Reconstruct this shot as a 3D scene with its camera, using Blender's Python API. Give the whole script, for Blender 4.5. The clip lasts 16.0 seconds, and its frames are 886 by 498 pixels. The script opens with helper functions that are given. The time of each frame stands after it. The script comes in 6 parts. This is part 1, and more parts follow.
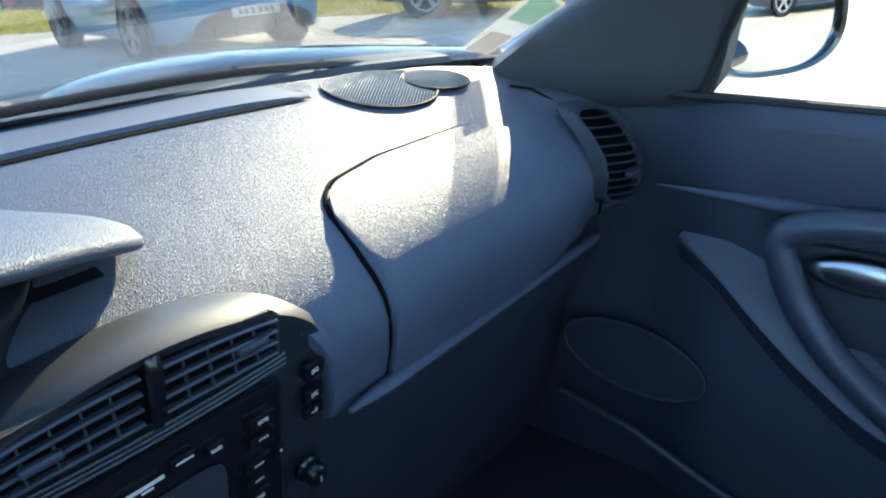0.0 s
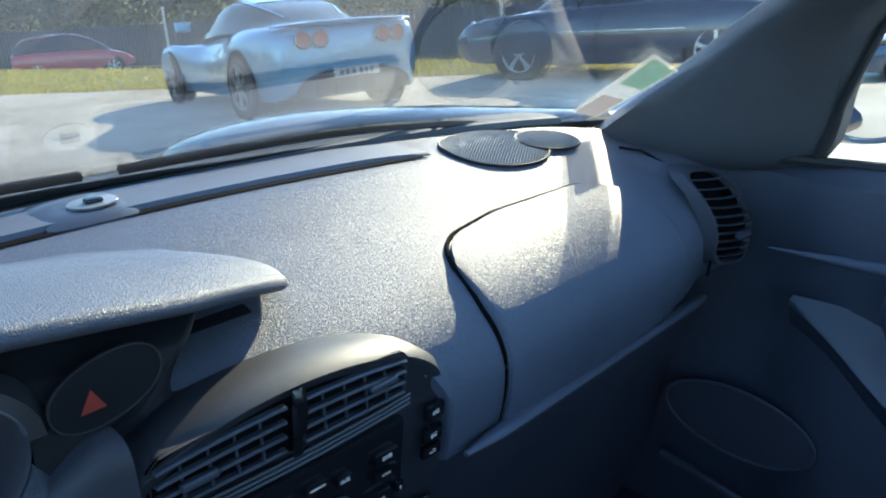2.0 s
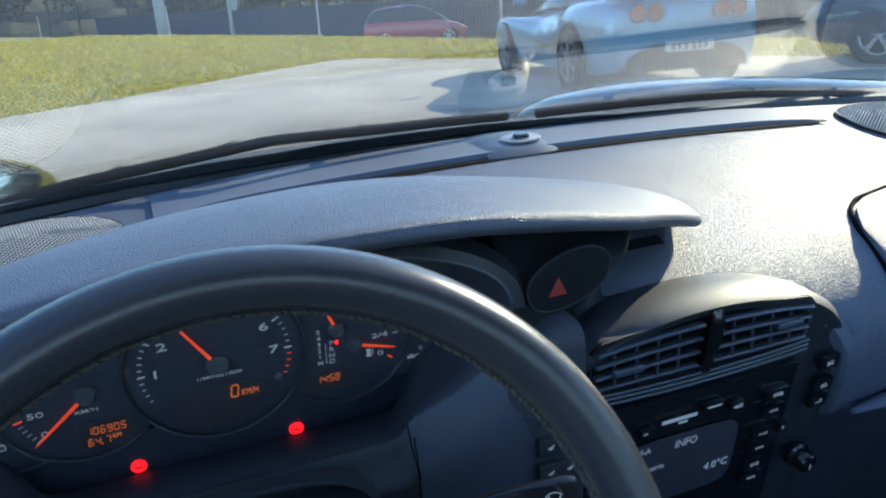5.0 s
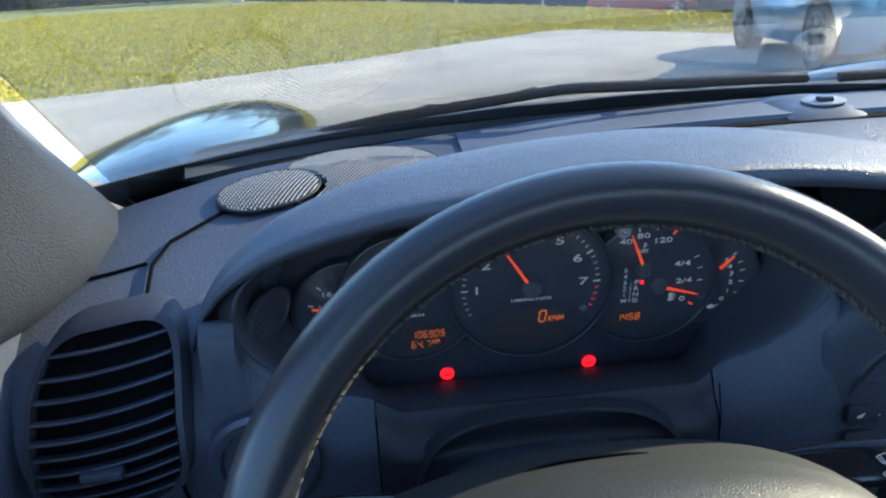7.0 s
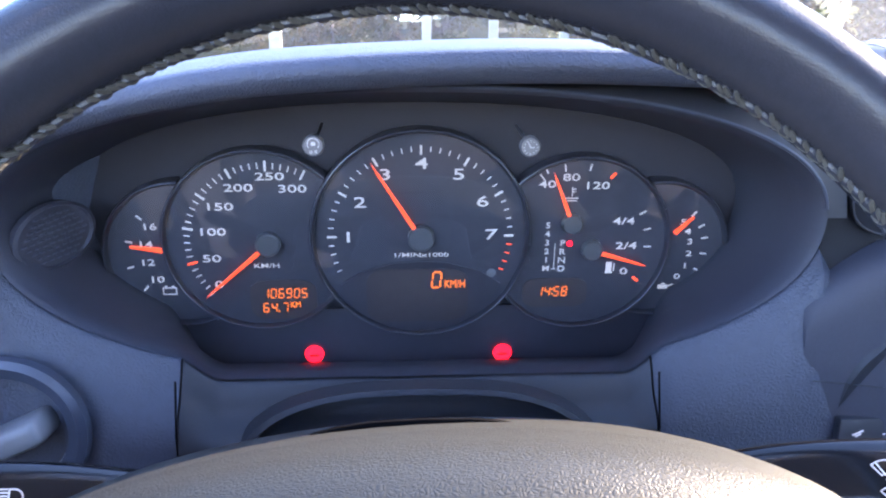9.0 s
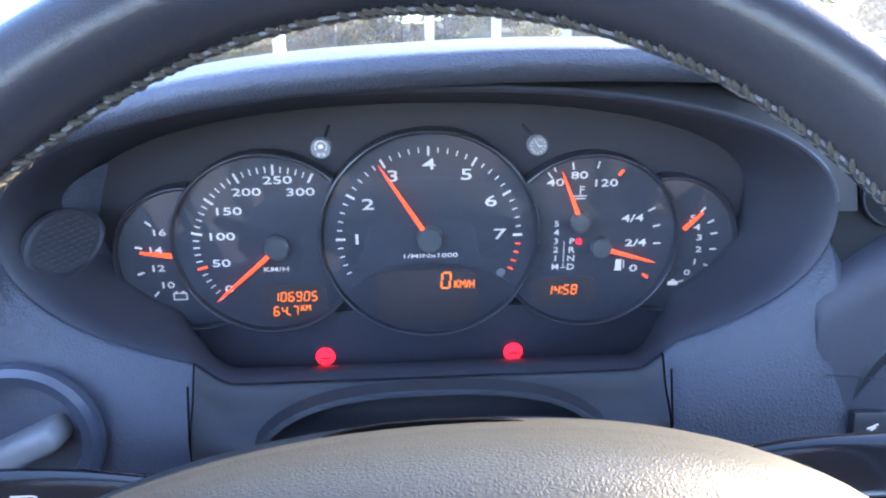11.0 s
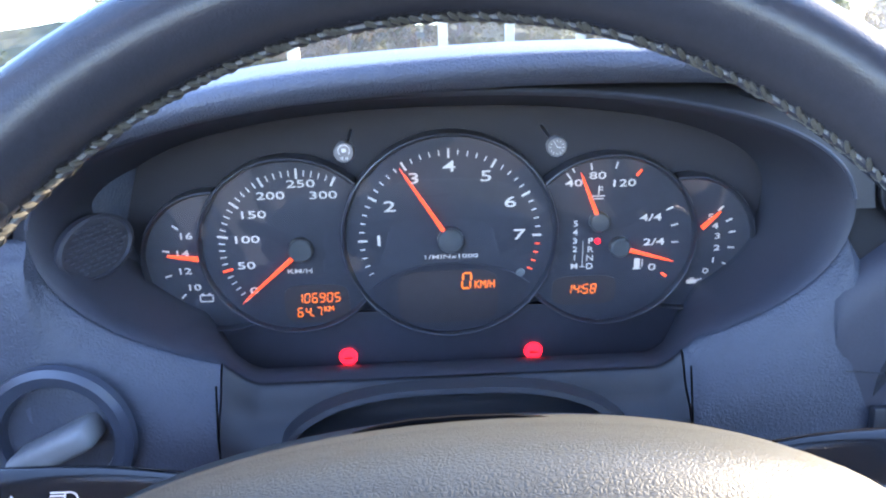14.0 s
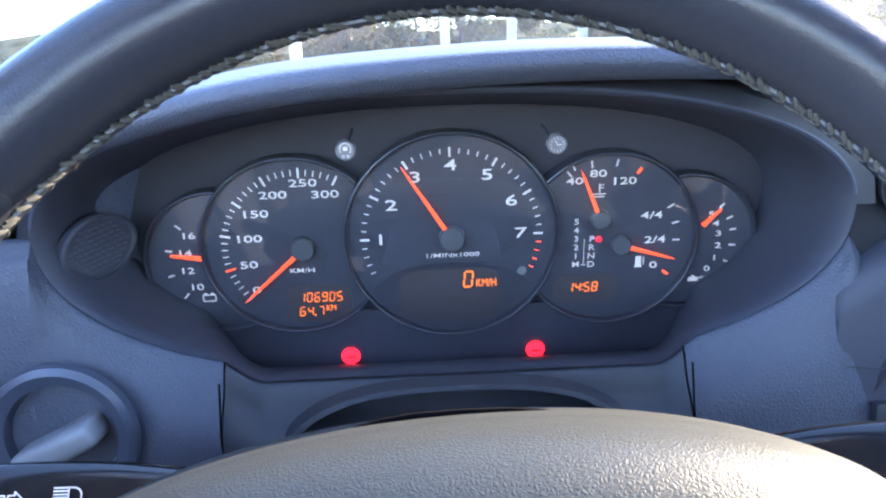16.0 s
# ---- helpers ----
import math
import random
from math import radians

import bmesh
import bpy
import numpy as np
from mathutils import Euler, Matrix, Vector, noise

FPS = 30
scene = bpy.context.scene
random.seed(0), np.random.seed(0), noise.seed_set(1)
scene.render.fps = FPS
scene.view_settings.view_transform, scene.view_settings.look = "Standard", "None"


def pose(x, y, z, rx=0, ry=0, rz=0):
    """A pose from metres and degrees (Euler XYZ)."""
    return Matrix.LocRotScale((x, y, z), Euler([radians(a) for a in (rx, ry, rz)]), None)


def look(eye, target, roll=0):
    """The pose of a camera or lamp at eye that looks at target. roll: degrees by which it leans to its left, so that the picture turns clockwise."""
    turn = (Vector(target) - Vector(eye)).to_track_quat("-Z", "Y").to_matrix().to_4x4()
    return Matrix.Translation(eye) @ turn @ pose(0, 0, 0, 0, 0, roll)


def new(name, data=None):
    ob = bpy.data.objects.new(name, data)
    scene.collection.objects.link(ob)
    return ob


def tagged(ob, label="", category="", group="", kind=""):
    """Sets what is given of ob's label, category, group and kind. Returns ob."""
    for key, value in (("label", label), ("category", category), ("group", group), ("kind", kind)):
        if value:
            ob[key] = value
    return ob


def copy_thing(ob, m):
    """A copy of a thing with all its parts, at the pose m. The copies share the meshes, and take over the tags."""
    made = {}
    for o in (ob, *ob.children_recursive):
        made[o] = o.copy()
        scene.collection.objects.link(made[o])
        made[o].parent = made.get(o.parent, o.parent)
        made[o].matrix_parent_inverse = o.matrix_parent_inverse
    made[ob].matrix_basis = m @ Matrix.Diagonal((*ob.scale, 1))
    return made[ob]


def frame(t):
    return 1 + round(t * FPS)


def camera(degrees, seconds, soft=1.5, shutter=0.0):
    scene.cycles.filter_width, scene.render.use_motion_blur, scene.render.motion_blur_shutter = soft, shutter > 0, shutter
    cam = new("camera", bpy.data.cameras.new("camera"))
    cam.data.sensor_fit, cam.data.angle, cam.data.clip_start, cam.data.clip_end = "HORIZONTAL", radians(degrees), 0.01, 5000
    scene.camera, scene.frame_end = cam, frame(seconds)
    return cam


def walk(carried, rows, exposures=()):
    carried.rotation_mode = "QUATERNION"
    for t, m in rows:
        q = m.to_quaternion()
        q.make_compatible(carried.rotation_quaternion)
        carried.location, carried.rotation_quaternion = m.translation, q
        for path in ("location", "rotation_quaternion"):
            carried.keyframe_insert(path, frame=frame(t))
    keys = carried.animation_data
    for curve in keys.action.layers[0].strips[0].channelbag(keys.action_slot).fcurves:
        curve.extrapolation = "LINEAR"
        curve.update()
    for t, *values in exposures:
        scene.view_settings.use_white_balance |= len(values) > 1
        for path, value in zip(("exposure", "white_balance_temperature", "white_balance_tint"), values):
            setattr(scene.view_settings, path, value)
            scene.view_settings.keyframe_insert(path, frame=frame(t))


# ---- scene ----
cam = camera(59.67, 16.0, soft=2.1)
PATH = [
    (0.0, pose(-0.2009, -0.5127, 1.0346, 67.32, 3.44, -50.98)),
    (0.5, pose(-0.2095, -0.5164, 1.0419, 70.15, 3.79, -48.17)),
    (1.0, pose(-0.2134, -0.5095, 1.0438, 71.11, 3.49, -47.26)),
    (1.5, pose(-0.2245, -0.5116, 1.0443, 71.60, 3.40, -46.30)),
    (2.0, pose(-0.2464, -0.5111, 1.0434, 71.94, 3.58, -44.43)),
    (2.5, pose(-0.2986, -0.5276, 1.0471, 72.40, 5.31, -36.68)),
    (3.0, pose(-0.3134, -0.5343, 1.0440, 72.85, 5.99, -29.81)),
    (3.5, pose(-0.3318, -0.5377, 1.0472, 72.78, 5.88, -26.75)),
    (6.0, pose(-0.4244, -0.5196, 1.0320, 70.87, 2.20, -15.84)),
    (6.5, pose(-0.4565, -0.5265, 1.0347, 70.72, 2.49, -11.11)),
    (7.0, pose(-0.4717, -0.5337, 1.0233, 70.48, 2.87, -6.06)),
    (7.5, pose(-0.4311, -0.5168, 0.9727, 72.33, 1.23, -2.33)),
    (8.0, pose(-0.3700, -0.4636, 0.9149, 75.23, -0.13, -2.46)),
    (8.5, pose(-0.3723, -0.4350, 0.8948, 76.48, -0.50, -3.20)),
    (11.0, pose(-0.3743, -0.4346, 0.8942, 76.64, 0.97, -3.20)),
    (11.5, pose(-0.3757, -0.4357, 0.8951, 76.55, 1.10, -3.12)),
    (12.0, pose(-0.3765, -0.4360, 0.8923, 76.76, 1.19, -2.72)),
    (12.5, pose(-0.3754, -0.4369, 0.8921, 76.71, 1.31, -2.18)),
    (13.0, pose(-0.3771, -0.4382, 0.8922, 76.73, 1.45, -2.21)),
    (13.5, pose(-0.3769, -0.4394, 0.8952, 76.57, 1.47, -2.16)),
    (14.0, pose(-0.3777, -0.4413, 0.8956, 76.76, 1.74, -2.22)),
    (14.5, pose(-0.3784, -0.4418, 0.8965, 76.66, 1.84, -2.30)),
    (15.0, pose(-0.3788, -0.4430, 0.8941, 76.93, 1.89, -2.28)),
    (15.5, pose(-0.3784, -0.4438, 0.8936, 77.03, 2.04, -2.19)),
    (16.0, pose(-0.3769, -0.4438, 0.8920, 77.17, 2.05, -2.04)),
]
EXPO = [(0.0, 2.75, 7300, 6), (0.8, 2.5, 7050, 5), (3.7, 2.45, 7000, 5), (5.8, 2.4, 7000, 7), (7.4, 2.7, 6700, 13), (8.0, 3.28, 5700, 22), (8.7, 4.05, 7450, 31), (10.8, 4.55, 7500, 24), (16.0, 4.42, 7430, 23)]
walk(cam, PATH, EXPO)

# ---- light ----
SUN_TO = Vector((1.5, 0.7, 0.78)).normalized()
world = bpy.data.worlds.new("world")
scene.world = world
world.use_nodes = True
wn = world.node_tree
sky = wn.nodes.new("ShaderNodeTexSky")
sky.sky_type = "NISHITA"
sky.sun_disc = False
sky.ozone_density, sky.dust_density = 6.0, 0.3
sky.sun_elevation = math.asin(SUN_TO.z)
sky.sun_rotation = math.atan2(SUN_TO.x, SUN_TO.y)
wn.links.new(sky.outputs[0], wn.nodes["Background"].inputs[0])
wn.nodes["Background"].inputs[1].default_value = 0.15
sun = new("sun", bpy.data.lights.new("sun", "SUN"))
sun.data.energy, sun.data.angle, sun.data.color = 2.7, radians(0.5), (1.0, 0.88, 0.70)
sun.matrix_world = look(SUN_TO * 30, (0, 0, 0))


# ---- materials ----
def nodes_of(name):
    m = bpy.data.materials.new(name)
    m.use_nodes = True
    return m, m.node_tree.nodes, m.node_tree.links, m.node_tree.nodes["Principled BSDF"]


def surface(name, base, rough=0.5, metal=0.0, grain=0.0, grain_scale=300.0, stain=0.25, stain_scale=6.0, cells=False, spec=0.5, coat=0.0, tint=None):
    """Colour with broad stains and fine variation, roughness wear and a bump of leather cells or grain."""
    m, n, l, b = nodes_of(name)
    tc = n.new("ShaderNodeTexCoord")
    broad = n.new("ShaderNodeTexNoise")
    broad.inputs["Scale"].default_value, broad.inputs["Detail"].default_value = stain_scale, 5
    l.new(tc.outputs["Object"], broad.inputs["Vector"])
    fine = n.new("ShaderNodeTexNoise")
    fine.inputs["Scale"].default_value, fine.inputs["Detail"].default_value = grain_scale * 0.5, 3
    l.new(tc.outputs["Object"], fine.inputs["Vector"])
    mix = n.new("ShaderNodeMix")
    mix.data_type = "RGBA"
    other = tint or tuple(c * (1 - stain) for c in base)
    mix.inputs[6].default_value, mix.inputs[7].default_value = (*base, 1), (*other, 1)
    add = n.new("ShaderNodeMath")
    add.operation = "MULTIPLY_ADD"
    l.new(fine.outputs[0], add.inputs[0])
    add.inputs[1].default_value = 0.4
    l.new(broad.outputs[0], add.inputs[2])
    ramp = n.new("ShaderNodeMapRange")
    ramp.inputs[1].default_value, ramp.inputs[2].default_value = 0.5, 0.95
    l.new(add.outputs[0], ramp.inputs[0])
    l.new(ramp.outputs[0], mix.inputs[0])
    l.new(mix.outputs[2], b.inputs["Base Color"])
    rr = n.new("ShaderNodeMapRange")
    rr.inputs[3].default_value, rr.inputs[4].default_value = rough - 0.06, min(1, rough + 0.08)
    l.new(broad.outputs[0], rr.inputs[0])
    l.new(rr.outputs[0], b.inputs["Roughness"])
    b.inputs["Metallic"].default_value = metal
    b.inputs["Specular IOR Level"].default_value = spec
    b.inputs["Coat Weight"].default_value = coat
    b.inputs["Coat Roughness"].default_value = 0.04
    if grain:
        bump = n.new("ShaderNodeBump")
        bump.inputs["Strength"].default_value, bump.inputs["Distance"].default_value = grain, 0.0006
        if cells:
            vor = n.new("ShaderNodeTexVoronoi")
            vor.feature = "DISTANCE_TO_EDGE"
            vor.inputs["Scale"].default_value = grain_scale
            wob = n.new("ShaderNodeTexNoise")
            wob.inputs["Scale"].default_value = grain_scale * 0.6
            l.new(tc.outputs["Object"], wob.inputs["Vector"])
            off = n.new("ShaderNodeVectorMath")
            off.operation = "MULTIPLY_ADD"
            l.new(wob.outputs["Color"], off.inputs[0])
            off.inputs[1].default_value = (1.5 / grain_scale,) * 3
            l.new(tc.outputs["Object"], off.inputs[2])
            l.new(off.outputs[0], vor.inputs["Vector"])
            flat = n.new("ShaderNodeMapRange")
            flat.inputs[2].default_value = 0.35
            l.new(vor.outputs["Distance"], flat.inputs[0])
            l.new(flat.outputs[0], bump.inputs["Height"])
        else:
            gr = n.new("ShaderNodeTexNoise")
            gr.inputs["Scale"].default_value, gr.inputs["Detail"].default_value = grain_scale, 4
            l.new(tc.outputs["Object"], gr.inputs["Vector"])
            l.new(gr.outputs[0], bump.inputs["Height"])
        l.new(bump.outputs[0], b.inputs["Normal"])
    return m


def glow(name, base, strength):
    m, n, l, b = nodes_of(name)
    b.inputs["Base Color"].default_value = (*base, 1)
    b.inputs["Emission Color"].default_value = (*base, 1)
    b.inputs["Emission Strength"].default_value = strength
    b.inputs["Roughness"].default_value = 0.4
    return m


def pane(name, tint=(0.93, 0.97, 0.96), rough=0.0, dust=0.0):
    """Thin window glass: clear, with a mirror that grows with the angle, and a little dust."""
    m, n, l, b = nodes_of(name)
    n.remove(b)
    tr, gl, mx, lw = (n.new("ShaderNode" + k) for k in ("BsdfTransparent", "BsdfGlossy", "MixShader", "LayerWeight"))
    tr.inputs[0].default_value = (*tint, 1)
    gl.inputs["Roughness"].default_value = rough
    lw.inputs[0].default_value = 0.5
    pw, sc = n.new("ShaderNodeMath"), n.new("ShaderNodeMath")
    pw.operation, sc.operation = "POWER", "MULTIPLY_ADD"
    l.new(lw.outputs["Facing"], pw.inputs[0])
    pw.inputs[1].default_value = 3.2
    l.new(pw.outputs[0], sc.inputs[0])
    sc.inputs[1].default_value, sc.inputs[2].default_value = 1.0, 0.07
    l.new(sc.outputs[0], mx.inputs[0])
    l.new(tr.outputs[0], mx.inputs[1])
    l.new(gl.outputs[0], mx.inputs[2])
    out = n["Material Output"]
    if dust:
        df, m2 = n.new("ShaderNodeBsdfTranslucent"), n.new("ShaderNodeMixShader")
        df.inputs[0].default_value = (0.7, 0.7, 0.7, 1)
        tc, sp, mr = n.new("ShaderNodeTexCoord"), n.new("ShaderNodeTexVoronoi"), n.new("ShaderNodeMapRange")
        sp.inputs["Scale"].default_value = 95
        l.new(tc.outputs["Object"], sp.inputs["Vector"])
        l.new(sp.outputs["Distance"], mr.inputs[0])
        mr.inputs[1].default_value, mr.inputs[2].default_value = 0.10, 0.04
        mr.inputs[3].default_value, mr.inputs[4].default_value = dust * 0.10, dust * 1.6
        l.new(mr.outputs[0], m2.inputs[0])
        l.new(mx.outputs[0], m2.inputs[1])
        l.new(df.outputs[0], m2.inputs[2])
        l.new(m2.outputs[0], out.inputs[0])
    else:
        l.new(mx.outputs[0], out.inputs[0])
    return m


M_PAD = surface("grained_vinyl", (0.084, 0.099, 0.136), 0.46, grain=0.52, grain_scale=500, cells=True, spec=0.27)
M_STRIP = surface("smooth_vinyl", (0.084, 0.100, 0.140), 0.55, grain=0.1, grain_scale=1500, spec=0.5)
M_TRIM = surface("satin_plastic", (0.050, 0.060, 0.084), 0.34, grain=0.15, grain_scale=1500, spec=0.5)
M_FASCIA = surface("grained_fascia", (0.044, 0.053, 0.076), 0.5, grain=0.35, grain_scale=430, cells=True, spec=0.5)
M_HUBCAP = surface("needle_hub", (0.085, 0.085, 0.095), 0.4)
M_KNOB = surface("knob_plastic", (0.15, 0.15, 0.16), 0.45)
M_DARK = surface("matt_plastic", (0.036, 0.039, 0.055), 0.6, grain=0.2, grain_scale=1200)
M_BACK = surface("matt_backing", (0.026, 0.026, 0.037), 0.7, grain=0.15, grain_scale=1500)
# near-black that paints the shade into vents, openings and joints
M_VOID = surface("black_recess_shade", (0.004, 0.004, 0.005), 0.9, spec=0.05)
# black plastic and print, lightened to paint in the dash's reflection in the glass
M_COWL = surface("lightened_cowl_plastic", (0.110, 0.125, 0.150), 0.62, grain=0.3, grain_scale=500, spec=0.3)
# roof cloth made pale so that it bounces light onto wheel and dials
M_LINER = surface("pale_bounce_lining", (0.40, 0.40, 0.42), 0.9, grain=0.3, grain_scale=900)
M_GLOSSY = surface("gloss_plastic", (0.010, 0.010, 0.012), 0.16, spec=0.5)
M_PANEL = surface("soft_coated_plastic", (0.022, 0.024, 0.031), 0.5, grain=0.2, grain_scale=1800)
# darker copy of M_PANEL, the visor's shadow put into the colour
M_FACE = surface("plastic_in_visor_shade", (0.010, 0.011, 0.015), 0.55, grain=0.2, grain_scale=1800, spec=0.2)
M_LEATHER = surface("worn_leather", (0.029, 0.031, 0.040), 0.25, grain=0.08, grain_scale=800, cells=True, spec=0.42)
M_HUB = surface("grained_hub_leather", (0.033, 0.036, 0.034), 0.50, grain=0.24, grain_scale=640, cells=True, spec=0.34)
M_STITCH = surface("grey_thread", (0.062, 0.059, 0.050), 0.8, grain=0.3)
M_PILLAR = surface("grey_pillar_vinyl", (0.056, 0.065, 0.082), 0.55, grain=0.5, grain_scale=420, cells=True)
M_DIAL = surface("dial_face", (0.043, 0.042, 0.058), 0.5, grain=0.05)
M_BEZEL = surface("bezel_ring", (0.030, 0.032, 0.043), 0.36)
M_WHITE = glow("white_print", (0.47, 0.48, 0.49), 0.03)
M_BUTTON = glow("button_print", (0.55, 0.56, 0.58), 0.02)
M_NEEDLE = glow("orange_needle", (0.80, 0.07, 0.025), 0.12)
M_LCD = glow("amber_segments", (0.80, 0.16, 0.025), 0.10)
M_LCDBACK = surface("amber_lcd_back", (0.056, 0.040, 0.044), 0.5)
M_LENS = surface("smoked_lens", (0.046, 0.042, 0.054), 0.3)
M_RED = glow("red_telltale", (0.85, 0.01, 0.02), 0.35)
M_REDPRINT = surface("red_triangle_print", (0.30, 0.035, 0.025), 0.5)
M_WIRE = surface("black_wire", (0.22, 0.22, 0.225), 0.42)
M_GREY = surface("grey_plastic", (0.20, 0.21, 0.22), 0.4)
M_CHROME = surface("brushed_metal", (0.55, 0.55, 0.55), 0.25, metal=1.0)
M_GLASS = pane("windscreen_glass", dust=0.06)
M_CLEAR = pane("clear_glass")
M_MIRROR = surface("mirror_silver", (0.85, 0.86, 0.86), 0.02, metal=1.0, stain=0.02)


def thin_paper(name, base, clear):
    """Paper on glass: lets light through, scattered and straight."""
    m = surface(name, base, 0.7)
    n, l = m.node_tree.nodes, m.node_tree.links
    tl, tr, m1, m2 = n.new("ShaderNodeBsdfTranslucent"), n.new("ShaderNodeBsdfTransparent"), n.new("ShaderNodeMixShader"), n.new("ShaderNodeMixShader")
    tl.inputs[0].default_value = (*base, 1)
    m1.inputs[0].default_value, m2.inputs[0].default_value = 0.6, clear
    l.new(n["Principled BSDF"].outputs[0], m1.inputs[1])
    l.new(tl.outputs[0], m1.inputs[2])
    l.new(m1.outputs[0], m2.inputs[1])
    l.new(tr.outputs[0], m2.inputs[2])
    l.new(m2.outputs[0], n["Material Output"].inputs[0])
    return m


M_SHEET = thin_paper("thin_white_paper", (0.45, 0.44, 0.42), 0.62)
M_PAPER2 = thin_paper("printed_paper", (0.42, 0.36, 0.36), 0.45)
M_PAPER3 = thin_paper("green_paper", (0.10, 0.32, 0.25), 0.5)
M_RUBBER = surface("rubber", (0.013, 0.013, 0.014), 0.65, grain=0.3)
M_BLACKPAINT = surface("black_paint", (0.006, 0.007, 0.010), 0.12, coat=1.0, stain=0.1)


# ---- builders ----
def part(name, bm, material, parent=None, label="", smooth=True, kind="", m=None):
    me = bpy.data.meshes.new(name)
    bmesh.ops.recalc_face_normals(bm, faces=bm.faces)
    bm.to_mesh(me)
    bm.free()
    me.materials.append(material)
    if smooth:
        for p in me.polygons:
            p.use_smooth = True
        me.set_sharp_from_angle(angle=radians(40))
    ob = new(name, me)
    if parent:
        ob.parent = parent
    if m is not None:
        ob.matrix_basis = m
    if label or kind:
        tagged(ob, label=label, kind=kind)
    return ob


def thing(name, label, category, group="", m=None, kind=""):
    ob = new(name)
    ob.empty_display_size = 0.05
    if m is not None:
        ob.matrix_basis = m
    return tagged(ob, label, category, group, kind)


def loft(rings, closed=True, caps=True, bm=None):
    """Skin between rings of equally many points."""
    bm = bm or bmesh.new()
    vs = [[bm.verts.new(p) for p in r] for r in rings]
    n = len(vs[0])
    for a, b in zip(vs, vs[1:]):
        for i in range(n if closed else n - 1):
            j = (i + 1) % n
            try:
                bm.faces.new((a[i], a[j], b[j], b[i]))
            except ValueError:
                pass
    if caps and closed:
        for r in (vs[0], vs[-1]):
            try:
                bm.faces.new(r)
            except ValueError:
                pass
    return bm


def slab(grid, thick, bm=None):
    """A sheet of points given thickness along -z of its own normals."""
    bm = bm or bmesh.new()
    g = np.array(grid, float)
    du, dv = np.gradient(g, axis=0), np.gradient(g, axis=1)
    nn = np.cross(du, dv)
    nn /= np.maximum(np.linalg.norm(nn, axis=2, keepdims=True), 1e-9)
    back = g - nn * thick
    a = [[bm.verts.new(p) for p in r] for r in g]
    b = [[bm.verts.new(p) for p in r] for r in back]
    h, w = len(a), len(a[0])
    for s in (a, b):
        for i in range(h - 1):
            for j in range(w - 1):
                bm.faces.new((s[i][j], s[i + 1][j], s[i + 1][j + 1], s[i][j + 1]))
    edge = [(i, 0) for i in range(h)] + [(h - 1, j) for j in range(1, w)] + [(i, w - 1) for i in range(h - 2, -1, -1)] + [(0, j) for j in range(w - 2, 0, -1)]
    for (i, j), (k, l) in zip(edge, edge[1:] + edge[:1]):
        bm.faces.new((a[i][j], a[k][l], b[k][l], b[i][j]))
    return bm


def block(sx, sy, sz, at=(0, 0, 0), bevel=0.002, seg=2, rot=None, bm=None):
    bm = bm or bmesh.new()
    m = Matrix.Translation(at) @ (rot or Matrix()) @ Matrix.Diagonal((sx, sy, sz, 1))
    r = bmesh.ops.create_cube(bm, size=1, matrix=m)
    if bevel:
        es = list({e for v in r["verts"] for e in v.link_edges})
        bmesh.ops.bevel(bm, geom=es, offset=bevel, segments=seg, affect="EDGES", profile=0.6)
    return bm


def tube(path, r, seg=8, closed=False, bm=None, flat=1.0, up=(0, 0, 1)):
    bm = bm or bmesh.new()
    pts = [Vector(p) for p in path]
    rings = []
    n = len(pts)
    for i, p in enumerate(pts):
        a, b = pts[(i - 1) % n if closed else max(i - 1, 0)], pts[(i + 1) % n if closed else min(i + 1, n - 1)]
        t = (b - a).normalized()
        s = t.cross(Vector(up))
        s = s.normalized() if s.length > 1e-4 else Vector((1, 0, 0))
        u = s.cross(t).normalized()
        rad = r[i] if isinstance(r, (list, tuple)) else r
        rings.append([p + (s * math.cos(k * 2 * math.pi / seg) + u * flat * math.sin(k * 2 * math.pi / seg)) * rad for k in range(seg)])
    if closed:
        rings.append(rings[0])
        bm2 = loft(rings, True, False, bm)
        bmesh.ops.remove_doubles(bm2, verts=bm2.verts, dist=1e-6)
        return bm2
    return loft(rings, True, True, bm)


def lathe(profile, seg=48, bm=None, arc=2 * math.pi):
    """Turn (radius, height) points round z."""
    return loft([[(r * math.cos(a), r * math.sin(a), h) for r, h in profile] for a in (arc * k / seg for k in range(seg))] + [[(r, 0.0 * h, h) for r, h in profile]], False, False, bm)


def smooth_line(pts, n):
    """A soft curve through the points, n samples, even in index."""
    p = np.array(pts, float)
    k = len(p)
    out = []
    for s in np.linspace(0, k - 1, n):
        i = min(int(s), k - 2)
        f = s - i
        p0, p1, p2, p3 = p[max(i - 1, 0)], p[i], p[i + 1], p[min(i + 2, k - 1)]
        out.append(0.5 * ((2 * p1) + (p2 - p0) * f + (2 * p0 - 5 * p1 + 4 * p2 - p3) * f * f + (3 * p1 - p0 - 3 * p2 + p3) * f ** 3))
    return np.array(out)


def plate(outline, depth, bm=None, bevel=0.0):
    """An outline of (x, y) raised from z = 0 to depth."""
    bm = bm or bmesh.new()
    lo = [bm.verts.new((x, y, 0)) for x, y in outline]
    hi = [bm.verts.new((x, y, depth)) for x, y in outline]
    bm.faces.new(lo[::-1])
    top = bm.faces.new(hi)
    n = len(lo)
    for i in range(n):
        bm.faces.new((lo[i], lo[(i + 1) % n], hi[(i + 1) % n], hi[i]))
    if bevel:
        bmesh.ops.bevel(bm, geom=list(top.edges), offset=bevel, segments=2, affect="EDGES", profile=0.6)
    return bm


